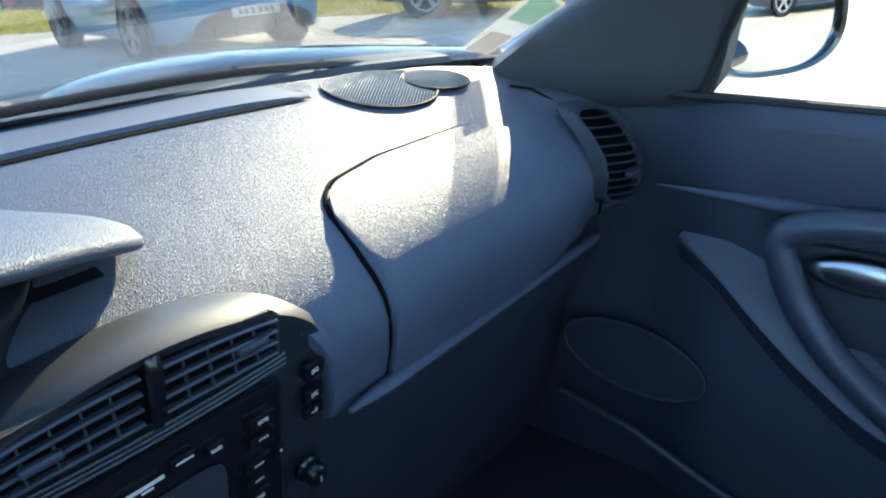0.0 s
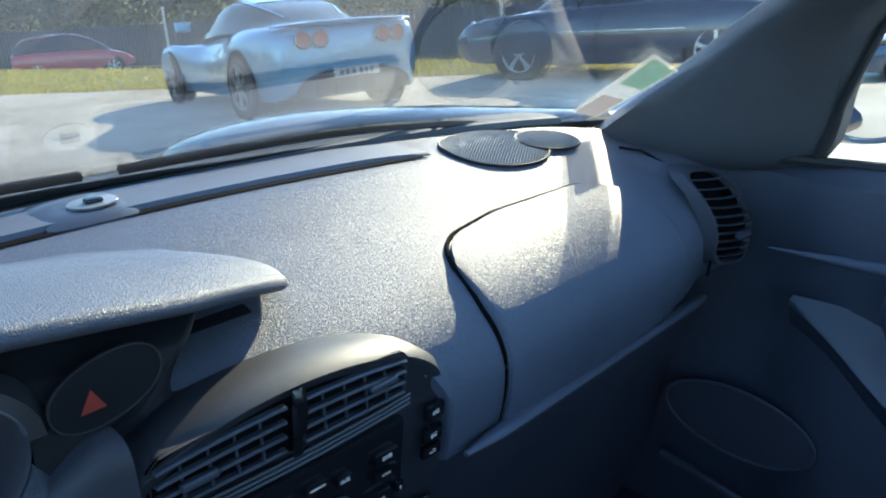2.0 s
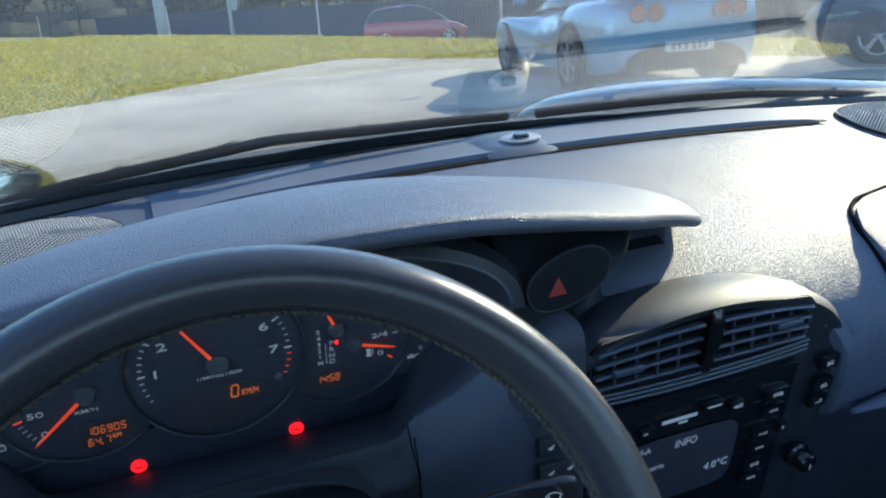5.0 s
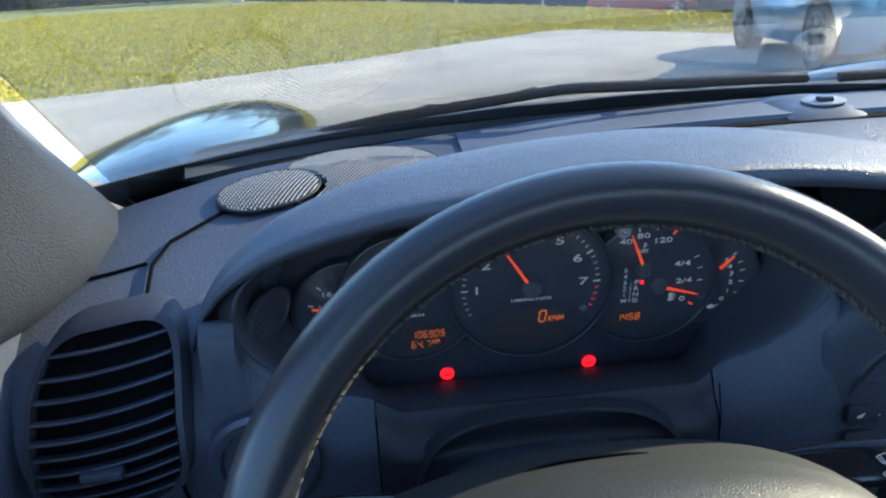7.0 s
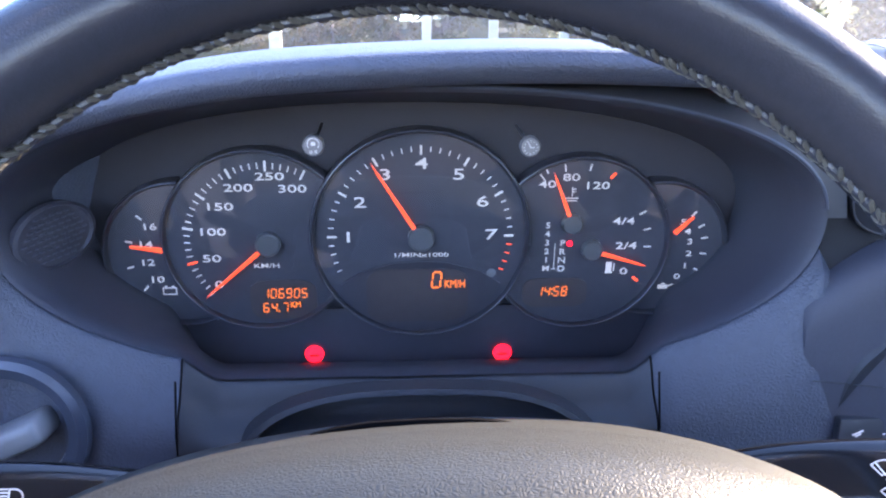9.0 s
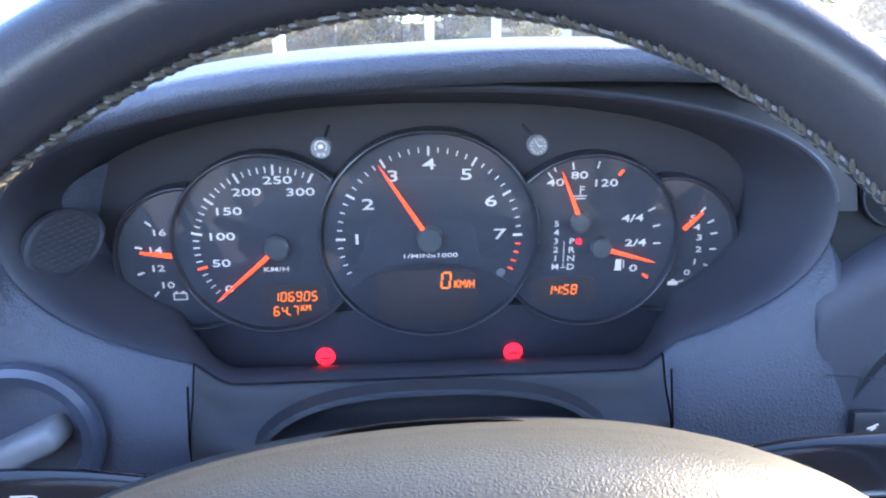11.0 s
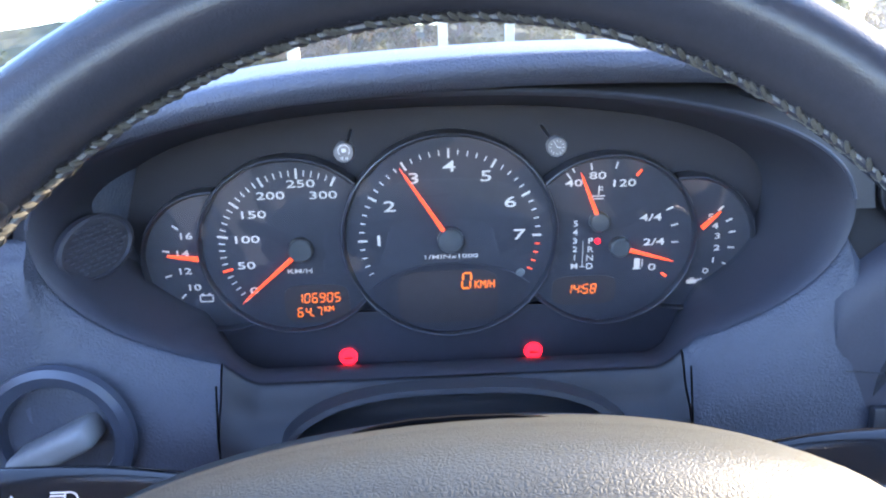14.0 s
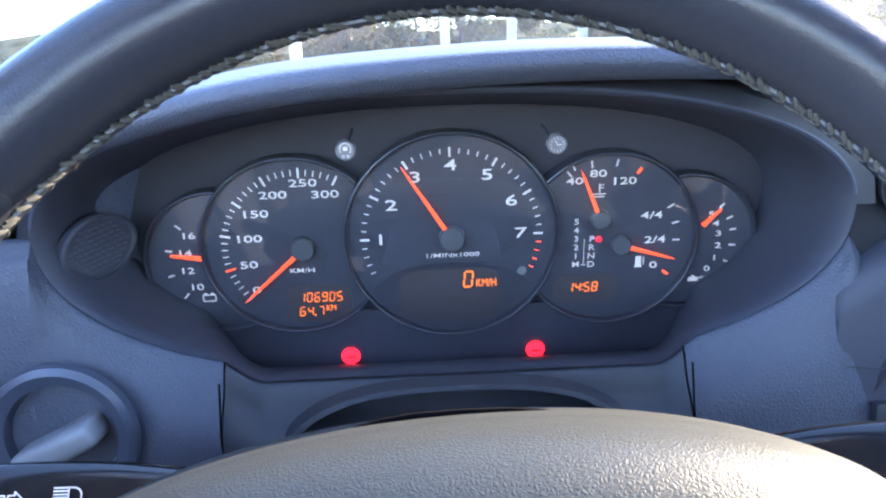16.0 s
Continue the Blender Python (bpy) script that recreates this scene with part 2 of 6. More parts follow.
def oval(a, b, n=48, e=2.0, cx=0.0, cy=0.0, turn=0.0):
    out = []
    for k in range(n):
        t = 2 * math.pi * k / n
        c, s = math.cos(t), math.sin(t)
        x, y = a * math.copysign(abs(c) ** (2 / e), c), b * math.copysign(abs(s) ** (2 / e), s)
        out.append((cx + x * math.cos(turn) - y * math.sin(turn), cy + x * math.sin(turn) + y * math.cos(turn)))
    return out


def letters(text, size, at, parent, material, name="lettering", wide=1.0, m=None, align="CENTER", shear=0.0, bold=0.0):
    """Writing as a thin mesh in the local xy plane, middle at `at`."""
    cu = bpy.data.curves.new("lettering", "FONT")
    cu.body, cu.size, cu.align_x, cu.align_y, cu.shear, cu.offset = text, size, align, "CENTER", shear, bold * size
    cu.extrude = 0.0002
    cu.resolution_u = 3
    tmp = bpy.data.objects.new("tmp", cu)
    scene.collection.objects.link(tmp)
    dg = bpy.context.evaluated_depsgraph_get()
    dg.update()
    me = bpy.data.meshes.new_from_object(tmp.evaluated_get(dg))
    bpy.data.objects.remove(tmp)
    me.materials.clear()
    me.materials.append(material)
    ob = new(name, me)
    ob.parent = parent
    ob.matrix_basis = (m or Matrix()) @ Matrix.Translation(at) @ Matrix.Diagonal((wide, 1, 1, 1))
    return ob


def strokes(lines, w):
    """Thin flat print: (x, y) polylines in mm, closed where they end at their start."""
    bm = bmesh.new()
    for pts in lines:
        for a, b in zip(pts, pts[1:]):
            d = math.dist(a, b)
            block((d + w * 0.7) * 0.001, w * 0.001, 0.0003, ((a[0] + b[0]) / 2000, (a[1] + b[1]) / 2000, 0), 0, rot=Matrix.Rotation(math.atan2(b[1] - a[1], b[0] - a[0]), 4, "Z"), bm=bm)
    return bm


def arc(cx, cy, r, a0, a1, n=10):
    return [(cx + r * math.cos(radians(a0 + (a1 - a0) * k / n)), cy + r * math.sin(radians(a0 + (a1 - a0) * k / n))) for k in range(n + 1)]


# the seven strokes of a display digit, as (x0, y0, x1, y1) in a cell 1 wide and 2 high
STROKES = {"a": (0, 2, 1, 2), "b": (1, 1, 1, 2), "c": (1, 0, 1, 1), "d": (0, 0, 1, 0), "e": (0, 0, 0, 1), "f": (0, 1, 0, 2), "g": (0, 1, 1, 1)}
DIGITS = {"0": "abcdef", "1": "bc", "4": "bcfg", "5": "acdfg", "6": "acdefg", "7": "abc", "8": "abcdefg", "9": "abcdfg"}


def segment_digit(ch, h, at, parent):
    w, bm = h * 0.28, bmesh.new()
    for s in DIGITS[ch]:
        x0, y0, x1, y1 = STROKES[s]
        cx, cy = (x0 + x1) / 2 * h * 0.5, ((y0 + y1) / 2 - 1) * h * 0.5
        long, thin = h * 0.40, h * 0.10
        block(long if x0 != x1 else thin, long if y0 != y1 else thin, 0.0003, (at[0] + cx + (cy * 0.12), at[1] + cy, at[2]), 0, bm=bm)
    return part("display_digit", bm, M_LCD, parent, smooth=False)


# ---- dashboard surface ----
def base_y(x):
    return max(0.088, 0.300 - 0.30 * x * x - 0.16 * x ** 4)


TOP = np.array([(0.33, 0.874), (0.25, 0.868), (0.17, 0.860), (0.10, 0.842), (0.02, 0.815), (-0.03, 0.795), (-0.068, 0.767), (-0.086, 0.737), (-0.086, 0.70), (-0.074, 0.655)])


def top_z(y):
    return float(np.interp(-y, -TOP[:7, 0], TOP[:7, 1]))


FINE = smooth_line(TOP[1:], 60)


def dash_point(x, s, lift=0.0):
    """A point of the pad: s = 0 at the windscreen edge, 1 at the foot of its face."""
    yb = base_y(x)
    line = FINE[FINE[:, 0] < yb - 0.004]
    end = 0.035 * min(1, abs(x) / 0.66) ** 4
    pts = [(yb, min(top_z(yb) + 0.002, 0.874))] + [(y, z) for y, z in line]
    seg = [0.0]
    for a, b in zip(pts, pts[1:]):
        seg.append(seg[-1] + math.dist(a, b))
    d = s * seg[-1]
    y, z = float(np.interp(d, seg, [p[0] for p in pts])), float(np.interp(d, seg, [p[1] for p in pts]))
    d2 = min(d + 0.004, seg[-1])
    y2, z2 = float(np.interp(d2, seg, [p[0] for p in pts])), float(np.interp(d2, seg, [p[1] for p in pts]))
    low = max(0.0, min(1.0, (0.80 - z) / 0.14))
    y += end * low
    if lift:
        t = Vector((0, y2 + end * low - y, z2 - z))
        if t.length > 1e-6:
            nrm = Vector((1, 0, 0)).cross(t).normalized()
            nrm = -nrm if nrm.z < 0 and nrm.y > 0 else nrm
            if nrm.y > 0.2 or nrm.z < -0.2:
                nrm = -nrm
            y, z = y + nrm.y * lift, z + nrm.z * lift
    return Vector((x, y, z))


def on_top(x, y, lift=0.0):
    return Vector((x, y, top_z(y) + lift))


dashboard = thing("dashboard", "black grained vinyl dashboard lit by low sun", "dashboard")


def cap_at(x):
    f = max(0.0, min(1.0, (x - 0.605) / 0.05))
    return f * f * (3 - 2 * f)


def pad_rows(xs, cut=None, floor=None):
    out = []
    for x in xs:
        line = [Vector((x, base_y(x) + 0.05, 0.80)), Vector((x, base_y(x) + 0.012, min(0.862, top_z(base_y(x)) - 0.006)))]
        pts = [dash_point(x, s) for s in np.linspace(0, 1, 58)]
        edge = cut(x) if cut else None
        if edge is not None:
            pts = [p if p.y > edge else Vector((x, edge, top_z(edge) - 0.0015 * i)) for i, p in enumerate(pts)]
        if floor:
            keep = [p for p in pts if p.z > floor(x)]
            pts = keep + [keep[-1] + Vector((0, 0.0008 * i, -0.0010 * i)) for i in range(len(pts) - len(keep))]
        cap = cap_at(x)
        if cap:
            pts = [p + Vector((0, 0, 0.016 * cap * max(0.0, 1 - abs(p.y - 0.0) / 0.09))) for p in pts]
        p = pts[-1]
        line += pts + [p + Vector((0, 0.012, -0.006)), p + Vector((0, 0.06, -0.01))]
        out.append(line)
    return out


BACK = [(-0.606, -0.034), (-0.580, -0.020), (-0.556, 0.0), (-0.526, 0.06), (-0.477, 0.117), (-0.42, 0.153), (-0.37, 0.178), (-0.26, 0.212), (-0.16, 0.205), (-0.05, 0.172), (0.016, 0.142), (0.046, 0.108), (0.063, 0.076), (0.071, 0.046)]
RIM_TOP = [(-0.150, 0.69), (-0.147, 0.735), (-0.131, 0.762), (-0.10, 0.783), (-0.05, 0.797), (0.0, 0.801), (0.05, 0.797), (0.10, 0.785), (0.135, 0.764), (0.149, 0.741), (0.152, 0.69)]


def under_visor(x):
    return min(0.045, float(np.interp(x, [q[0] for q in BACK], [q[1] for q in BACK])) - 0.012)


def over_rim(x):
    return max(0.67, float(np.interp(x, [q[0] for q in RIM_TOP], [q[1] for q in RIM_TOP])) - 0.020)


part("top_pad", loft(pad_rows(np.linspace(-0.76, -0.574, 16)), False, False), M_PAD, dashboard, "black pad with a pressed leather grain")
part("top_pad", loft(pad_rows(np.linspace(-0.574, -0.124, 40), under_visor), False, False), M_PAD, dashboard, "black pad with a pressed leather grain")
part("top_pad", loft(pad_rows(np.linspace(-0.124, 0.153, 60), None, over_rim), False, False), M_PAD, dashboard, "black pad with a pressed leather grain")
right = pad_rows(np.linspace(0.153, 0.76, 42))
part("top_pad", loft([[p + Vector((-0.003, 0.03 * min(1.0, max(0.0, (0.745 - p.z) / 0.03)), 0)) for p in right[0]]] + right, False, False), M_PAD, dashboard, "black pad with a pressed leather grain")

# added sheet from the pad to the glass foot, blocks light from the ground below
blocker = []
for x in np.linspace(-0.70, 0.70, 41):
    yb = base_y(x)
    blocker.append([(x, yb + 0.004, top_z(yb) - 0.006), (x, yb + 0.03, top_z(yb) - 0.014), (x, yb + 0.09, top_z(yb) - 0.030), (x, yb + 0.16, top_z(yb) - 0.05)])
part("screen_light_blocker", loft(blocker, False, False), M_PAD, dashboard)
# shelf lip and lower knee panel under the pad
lip = [(x, -0.091 + 0.090 * (x - 0.160), 0.664 - 0.054 * (x - 0.160)) for x in np.linspace(0.160, 0.67, 24)]
part("shelf_lip", tube(lip, [0.003, 0.006, 0.0085] + [0.009] * 20 + [0.005], 10, flat=0.75), M_PAD, dashboard, "rounded satin edge of the shelf")
knee = []
for x in np.linspace(0.15, 0.72, 14):
    knee.append([(x, -0.045 + 0.03 * (x / .66) ** 2, 0.640), (x, -0.02, 0.60), (x, 0.03, 0.50), (x, 0.06, 0.36), (x, 0.12, 0.22)])
part("knee_panel", loft(knee, False, False), M_DARK, dashboard, "dark lower panel of the footwell")

# glovebox lid: a proud patch of the pad with a dark gap round it
lid_s1 = 0.985


def s_at(x, y):
    best = min((abs(dash_point(x, s).y - y), s) for s in np.linspace(0.02, 0.85, 700))
    return best[1]


grid, outline = [], []
LX = np.linspace(0.222, 0.552, 44)
for x in LX:
    ytop = 0.004 + 0.025 * min(1.0, (x - 0.222) / 0.12) ** 0.7
    corner = max(0.0, 1 - (x - 0.222) / 0.055)
    drop = 0.060 * (1 - math.sqrt(max(0, 1 - corner ** 2)))
    cr = max(0.0, (x - 0.470) / 0.083)
    drop += 0.098 * (1 - math.sqrt(max(0, 1 - min(1, cr) ** 2)))
    s0 = s_at(x, ytop - drop)
    grid.append([dash_point(x, s0 + (lid_s1 - s0) * k / 30, 0.0022) for k in range(31)])
    outline.append(dash_point(x, s0 - 0.012, 0.001))
lid = part("glovebox_lid", slab(grid, 0.004), M_PAD, dashboard, "grained lid of the glovebox")
left_edge = [dash_point(0.2195, s_at(0.22, -0.064) + (lid_s1 - s_at(0.22, -0.064)) * (1 - k / 14), 0.001) for k in range(15)]
part("lid_gap", tube(left_edge + outline, [0.0006 + 0.0018 * min(1.0, k / 13) ** 1.5 for k in range(len(left_edge))] + [0.0024] * (len(outline) - 4) + [0.0020, 0.0016, 0.0012, 0.0006], 8), M_VOID, dashboard)

# demister trim strip, and a black sheet painting the slot's shade behind it
strip, slot = [], []
for x in np.linspace(-0.385, 0.385, 60):
    e = max(0.0, (abs(x) - 0.28) / 0.105)
    ys = 0.211 - 0.27 * x * x
    w = 0.0055 * (1 - 0.85 * e ** 2)
    yb = base_y(x) - 0.010
    up = 0.0070 - 0.0030 * e ** 2
    strip.append([on_top(x, yb, -0.004)] + [on_top(x, yb - 0.003 + (ys + w + 0.003 - yb + 0.003) * q, up) for q in (0.0, 0.25, 0.5, 0.75, 1.0)] + [on_top(x, ys + w, 0.0020)])
    slot.append([on_top(x, ys + w + 0.002, 0.0022), on_top(x, ys, 0.0030), on_top(x, ys - w, 0.0022)])
part("demister_trim", loft(strip, False, False), M_STRIP, dashboard, "smooth satin strip along the windscreen")
part("demister_slot_shade", loft(slot, False, False), M_VOID, dashboard)


# speaker covers: rim, black disc painting the shade beneath, and a woven wire mesh
def speaker_cover(cx, cy, a, b, turn, lift=0.0, hole=None):
    rim = []
    for x, y in oval(a, b, 56, 2.1, cx, cy, turn):
        rim.append(on_top(x, y, 0.0034 + lift))
    cover = part("speaker_cover", tube(rim, 0.0015, 8, True), M_RUBBER, dashboard)
    well = bmesh.new()
    ring = [well.verts.new(on_top(x, y, 0.0022 + lift)) for x, y in oval(a, b, 56, 2.1, cx, cy, turn)]
    well.faces.new(ring)
    part("speaker_shade_disc", well, M_VOID, cover)
    mesh = bmesh.new()
    pitch = 0.0034
    ct, st = math.cos(turn), math.sin(turn)
    for way in (0, 1):
        for k in range(-40, 41):
            run = []
            for j in range(-40, 41):
                p, q = (k * pitch, j * pitch) if way else (j * pitch, k * pitch)
                u, v = (p + q) * 0.7071, (p - q) * 0.7071
                wx, wy = cx + u * ct - v * st, cy + u * st + v * ct
                if hole and math.hypot((wx - hole[0]) / hole[2], (wy - hole[1]) / hole[3]) < 1.08:
                    continue
                if abs(u / a) ** 2.1 + abs(v / b) ** 2.1 < 1:
                    run.append(on_top(wx, wy, 0.0040 + lift + 0.003 * (1 - (u / a) ** 2 - (v / b) ** 2)))
            if len(run) > 1:
                tube(run[:: max(1, len(run) // 6)] + [run[-1]] if len(run) > 6 else run, 0.00085, 4, bm=mesh)
    part("grille_mesh", mesh, M_WIRE, cover, "fine black wire mesh", smooth=False)
    return cover


for side in (-1, 1):
    speaker_cover(side * 0.481, 0.153, 0.073, 0.062, side * -0.2, hole=(side * 0.562, 0.131, 0.045, 0.034))
    speaker_cover(side * 0.562, 0.131, 0.045, 0.031, side * -0.38, 0.0012)
    bm = bmesh.new()
    bmesh.ops.create_uvsphere(bm, u_segments=10, v_segments=6, radius=0.0045, matrix=Matrix.Translation(on_top(side * 0.566, 0.166, 0.001)))
    part("screw", bm, M_GLOSSY, dashboard)

# alarm sensor on the strip
secs = []
for k in range(13):
    f = k / 12
    x = -0.046 + 0.084 * f
    h = 0.005 * (1 - abs(2 * f - 1) ** 3.0)
    secs.append([on_top(x, 0.292, 0.004), on_top(x, 0.285, 0.006 + h * 0.6), on_top(x, 0.262, 0.007 + h), on_top(x, 0.232, 0.006 + h), on_top(x, 0.212, 0.004 + h * 0.7), on_top(x, 0.204, 0.0)])
house = part("sensor_housing", loft(secs, False, False), M_TRIM, dashboard, "rounded black housing")
mt = Matrix.Translation(on_top(0.006, 0.238, 0.0112)) @ Euler((radians(9), 0, 0)).to_matrix().to_4x4()
part("sensor_plate", plate(oval(0.024, 0.015, 40), 0.002, bevel=0.0007), M_GREY, house, "oval grey plate", m=mt)
bm = block(0.017, 0.010, 0.006, (0.001, 0, 0.003), 0.0025, 3)
part("sensor_eye", bm, M_GLOSSY, house, "glossy black eye", m=mt)


# end vents with curved slats
def end_vent(side):
    vent = part("side_vent", bmesh.new(), M_TRIM, dashboard)
    cx, cz = 0.656 * side, 0.757

    def put(u, v, d):
        """u across, outward; v height; d towards the seats; the face follows the fall of the pad."""
        y = float(np.interp(v, (0.66, 0.70, 0.735, 0.765, 0.79, 0.81, 0.83), (-0.064, -0.081, -0.091, -0.086, -0.064, -0.036, 0.0)))
        return (cx + side * u, y - 0.007 - d + 4.0 * u * u, v - 0.16 * u)

    frame_o = [put(u, cz + v, 0.004) for u, v in oval(0.051, 0.060, 40, 4.0)]
    frame_i = [put(u, cz + v, 0.003) for u, v in oval(0.047, 0.0555, 40, 4.0)]
    frame_d = [put(u, cz + v, -0.006) for u, v in oval(0.0455, 0.054, 40, 4.0)]
    frame_b = [put(u, cz + v, -0.016) for u, v in oval(0.0535, 0.0625, 40, 3.6)]
    part("vent_frame", loft([frame_b, frame_o, frame_i, frame_d], True, False), M_DARK, vent)
    # black sheet close behind the slats, the shade of the duct painted in
    part("vent_back_shade", loft([frame_d] + [[put(u * g, cz + v * g, -0.008) for u, v in oval(0.0455, 0.054, 40, 4.0)] for g in (0.97, 0.7, 0.4, 0.05)], True, True), M_VOID, vent)
    for k in range(10):
        v = cz - 0.0465 + k * 0.0103
        half = 0.0460 * (1 - min(1, abs(v - cz) / 0.0555) ** 4.0) ** (1 / 4.0)
        bm = bmesh.new()
        secs = []
        for u in np.linspace(-half, half, 9):
            a, b = Vector(put(u, v, 0.002)), Vector(put(u, v - 0.001, -0.0055))
            secs.append([a + Vector((0, 0, 0.0009)), b + Vector((0, 0, 0.0009)), b - Vector((0, 0, 0.0009)), a - Vector((0, 0, 0.0012)), a + Vector((0, -0.0012, 0))])
        part("slat", loft(secs, True, True, bm), M_TRIM, vent)
    bm = block(0.026, 0.010, 0.006, put(0.0, 0.738, 0.003), 0.002)
    part("thumb_tab", bm, M_TRIM, vent)
    # seam where the end cap meets the pad
    part("end_seam", tube([(side * x, y, z + 0.0018 + 0.016 * cap_at(side * x) * max(0.0, 1 - abs(y) / 0.09)) for x, y, z in (((0.560, 0.150, 0.8550), (0.605, 0.097, 0.8420)) if side < 0 else ()) + ((0.636, 0.068, 0.8325), (0.645, 0.04, 0.8235), (0.640, -0.03, 0.7985), (0.628, -0.068, 0.7735), (0.620, -0.083, 0.735), (0.612, -0.078, 0.69))], 0.0016, 6), M_VOID, dashboard)


end_vent(-1)
end_vent(1)
part("end_seam", tube([(-0.650, 0.046, 0.8255), (-0.675, 0.038, 0.8225), (-0.705, 0.030, 0.8200)], 0.0014, 6), M_VOID, dashboard)


# ---- driver's pod: visor, cheek panels, well ----
POD_LIP = [(-0.604, -0.040, 0.790), (-0.590, -0.062, 0.822), (-0.566, -0.075, 0.850), (-0.528, -0.083, 0.871), (-0.454, -0.086, 0.888), (-0.36, -0.088, 0.895), (-0.28, -0.088, 0.896), (-0.195, -0.083, 0.892), (-0.115, -0.074, 0.880), (-0.05, -0.058, 0.866), (0.0, -0.038, 0.855), (0.035, -0.021, 0.845), (0.054, -0.008, 0.838), (0.065, 0.005, 0.833), (0.069, 0.018, 0.832)]
lip = smooth_line(POD_LIP, 85)
secs = []
for i, p in enumerate(lip):
    x, y, z = p
    f = i / 84
    fat = max(0.2, min(1.0, f * 4.0 + 0.2)) * max(0.25, 1 - max(0.0, (f - 0.70) / 0.30) ** 2 * 0.6)
    back_y = max(y + 0.012, float(np.interp(x, [q[0] for q in BACK], [q[1] for q in BACK])))
    back = Vector((x, back_y, top_z(back_y) - 0.003))
    r = 0.0068 * fat + 0.002
    crest = Vector((x, y + (back_y - y) * 0.26 + r, max(z + 0.012 * fat, top_z(y + (back_y - y) * 0.26) + 0.004)))
    tops = [back]
    for g, h in ((0.86, 0.10), (0.62, 0.40), (0.38, 0.76)):
        ym = crest.y + (back_y - crest.y) * g
        tops.append(Vector((x, ym, max(top_z(ym) + 0.0015, back.z + (crest.z - back.z) * h))))
    tops += [crest, Vector((x, y + r * 1.4, z + r * 0.72)), Vector((x, y + r * 0.25, z + r * 0.35))]
    sec = [Vector((x, y + r * 0.25, z + r * 0.35)), Vector((x, y, z - r * 0.25)), Vector((x, y + r * 0.5, z - r * 0.8)), Vector((x, y + r * 1.3, z - r * 1.15)), Vector((x, y + 0.020 * fat + 0.006, z - 0.0075 * fat - 0.002)), Vector((x, y + (0.022 + 0.068 * max(0.0, min(1.0, (x + 0.545) / 0.05))) * fat + 0.012, z - 0.004 * fat - 0.003))]
    secs.append(smooth_line(tops, 19).tolist() + smooth_line(sec, 14).tolist()[1:])
visor = part("instrument_visor", loft(secs, False, False), M_PAD, dashboard, "grained visor hood over the dials")

# oval well round the dials and the panels outside it
CX, CZ = -0.363, 0.820
WA, WB, WLOW, WBUMP = 0.206, 0.065, 0.082, 0.0835


def low_at(u, a, low, bump, half=0.1185):
    """Depth of the well below its middle: an oval with a squarer dip above the column."""
    q = low * max(0.0, 1 - (min(abs(u), a) / a) ** 2.25) ** (1 / 2.25)
    f = max(0.0, min(1.0, (half + 0.009 - abs(u - 0.0045)) / 0.024))
    return q + max(0.0, bump - q) * f * f * (3 - 2 * f)


well = []
for a, b, y, low, bump, half in ((WA, WB, -0.066, WLOW, WBUMP, 0.1185), (WA - 0.003, WB - 0.003, -0.0635, WLOW - 0.001, WBUMP, 0.119), (WA - 0.006, WB - 0.005, -0.050, WLOW + 0.001, WBUMP + 0.002, 0.123), (WA - 0.011, WB - 0.008, -0.025, WLOW + 0.003, WBUMP + 0.010, 0.131), (WA - 0.016, WB - 0.011, 0.006, WLOW + 0.008, WBUMP + 0.021, 0.141)):
    ring = []
    for u, v in oval(a, b, 320, 2.25):
        if v < 0:
            v = -low_at(u, a, low, bump, half)
        ring.append((CX + u, y - 0.10 * v * (1 if v < 0 else 0.3), CZ + v))
    well.append(ring)
part("dial_well", loft(well, True, False), M_DARK, dashboard, "dark oval recess of the dials")
# bright bead along the upper edge of the well
bead = [(CX + u, -0.0655 - 0.03 * v, CZ + v) for u, v in oval(WA - 0.0005, WB - 0.0005, 120, 2.25) if v > 0.004]
part("well_bead", tube(bead, 0.0011, 6), M_TRIM, dashboard)
# fascia from the lower edge of the well down to the knee


def well_low(x):
    return CZ - low_at(x - CX, WA, WLOW, WBUMP)


def fascia_line(x):
    z0 = min(well_low(x), 0.82 - max(0.0, x + 0.168) * 1.5)
    y0 = -0.066 + 0.10 * (CZ - z0)
    line = [(x, y0 + 0.004, z0 - 0.0005), (x, y0 + 0.0005, z0 - 0.002), (x, y0 - 0.003, z0 - 0.008), (x, y0 - 0.007, z0 - 0.017)]
    z1 = min(z0 - 0.03, 0.700)
    line += [(x, -0.076, (z0 - 0.015 + z1) / 2), (x, -0.078, z1), (x, -0.074, 0.655), (x, -0.062, 0.60), (x, -0.03, 0.52), (x, 0.03, 0.40)]
    return smooth_line(line, 26).tolist()


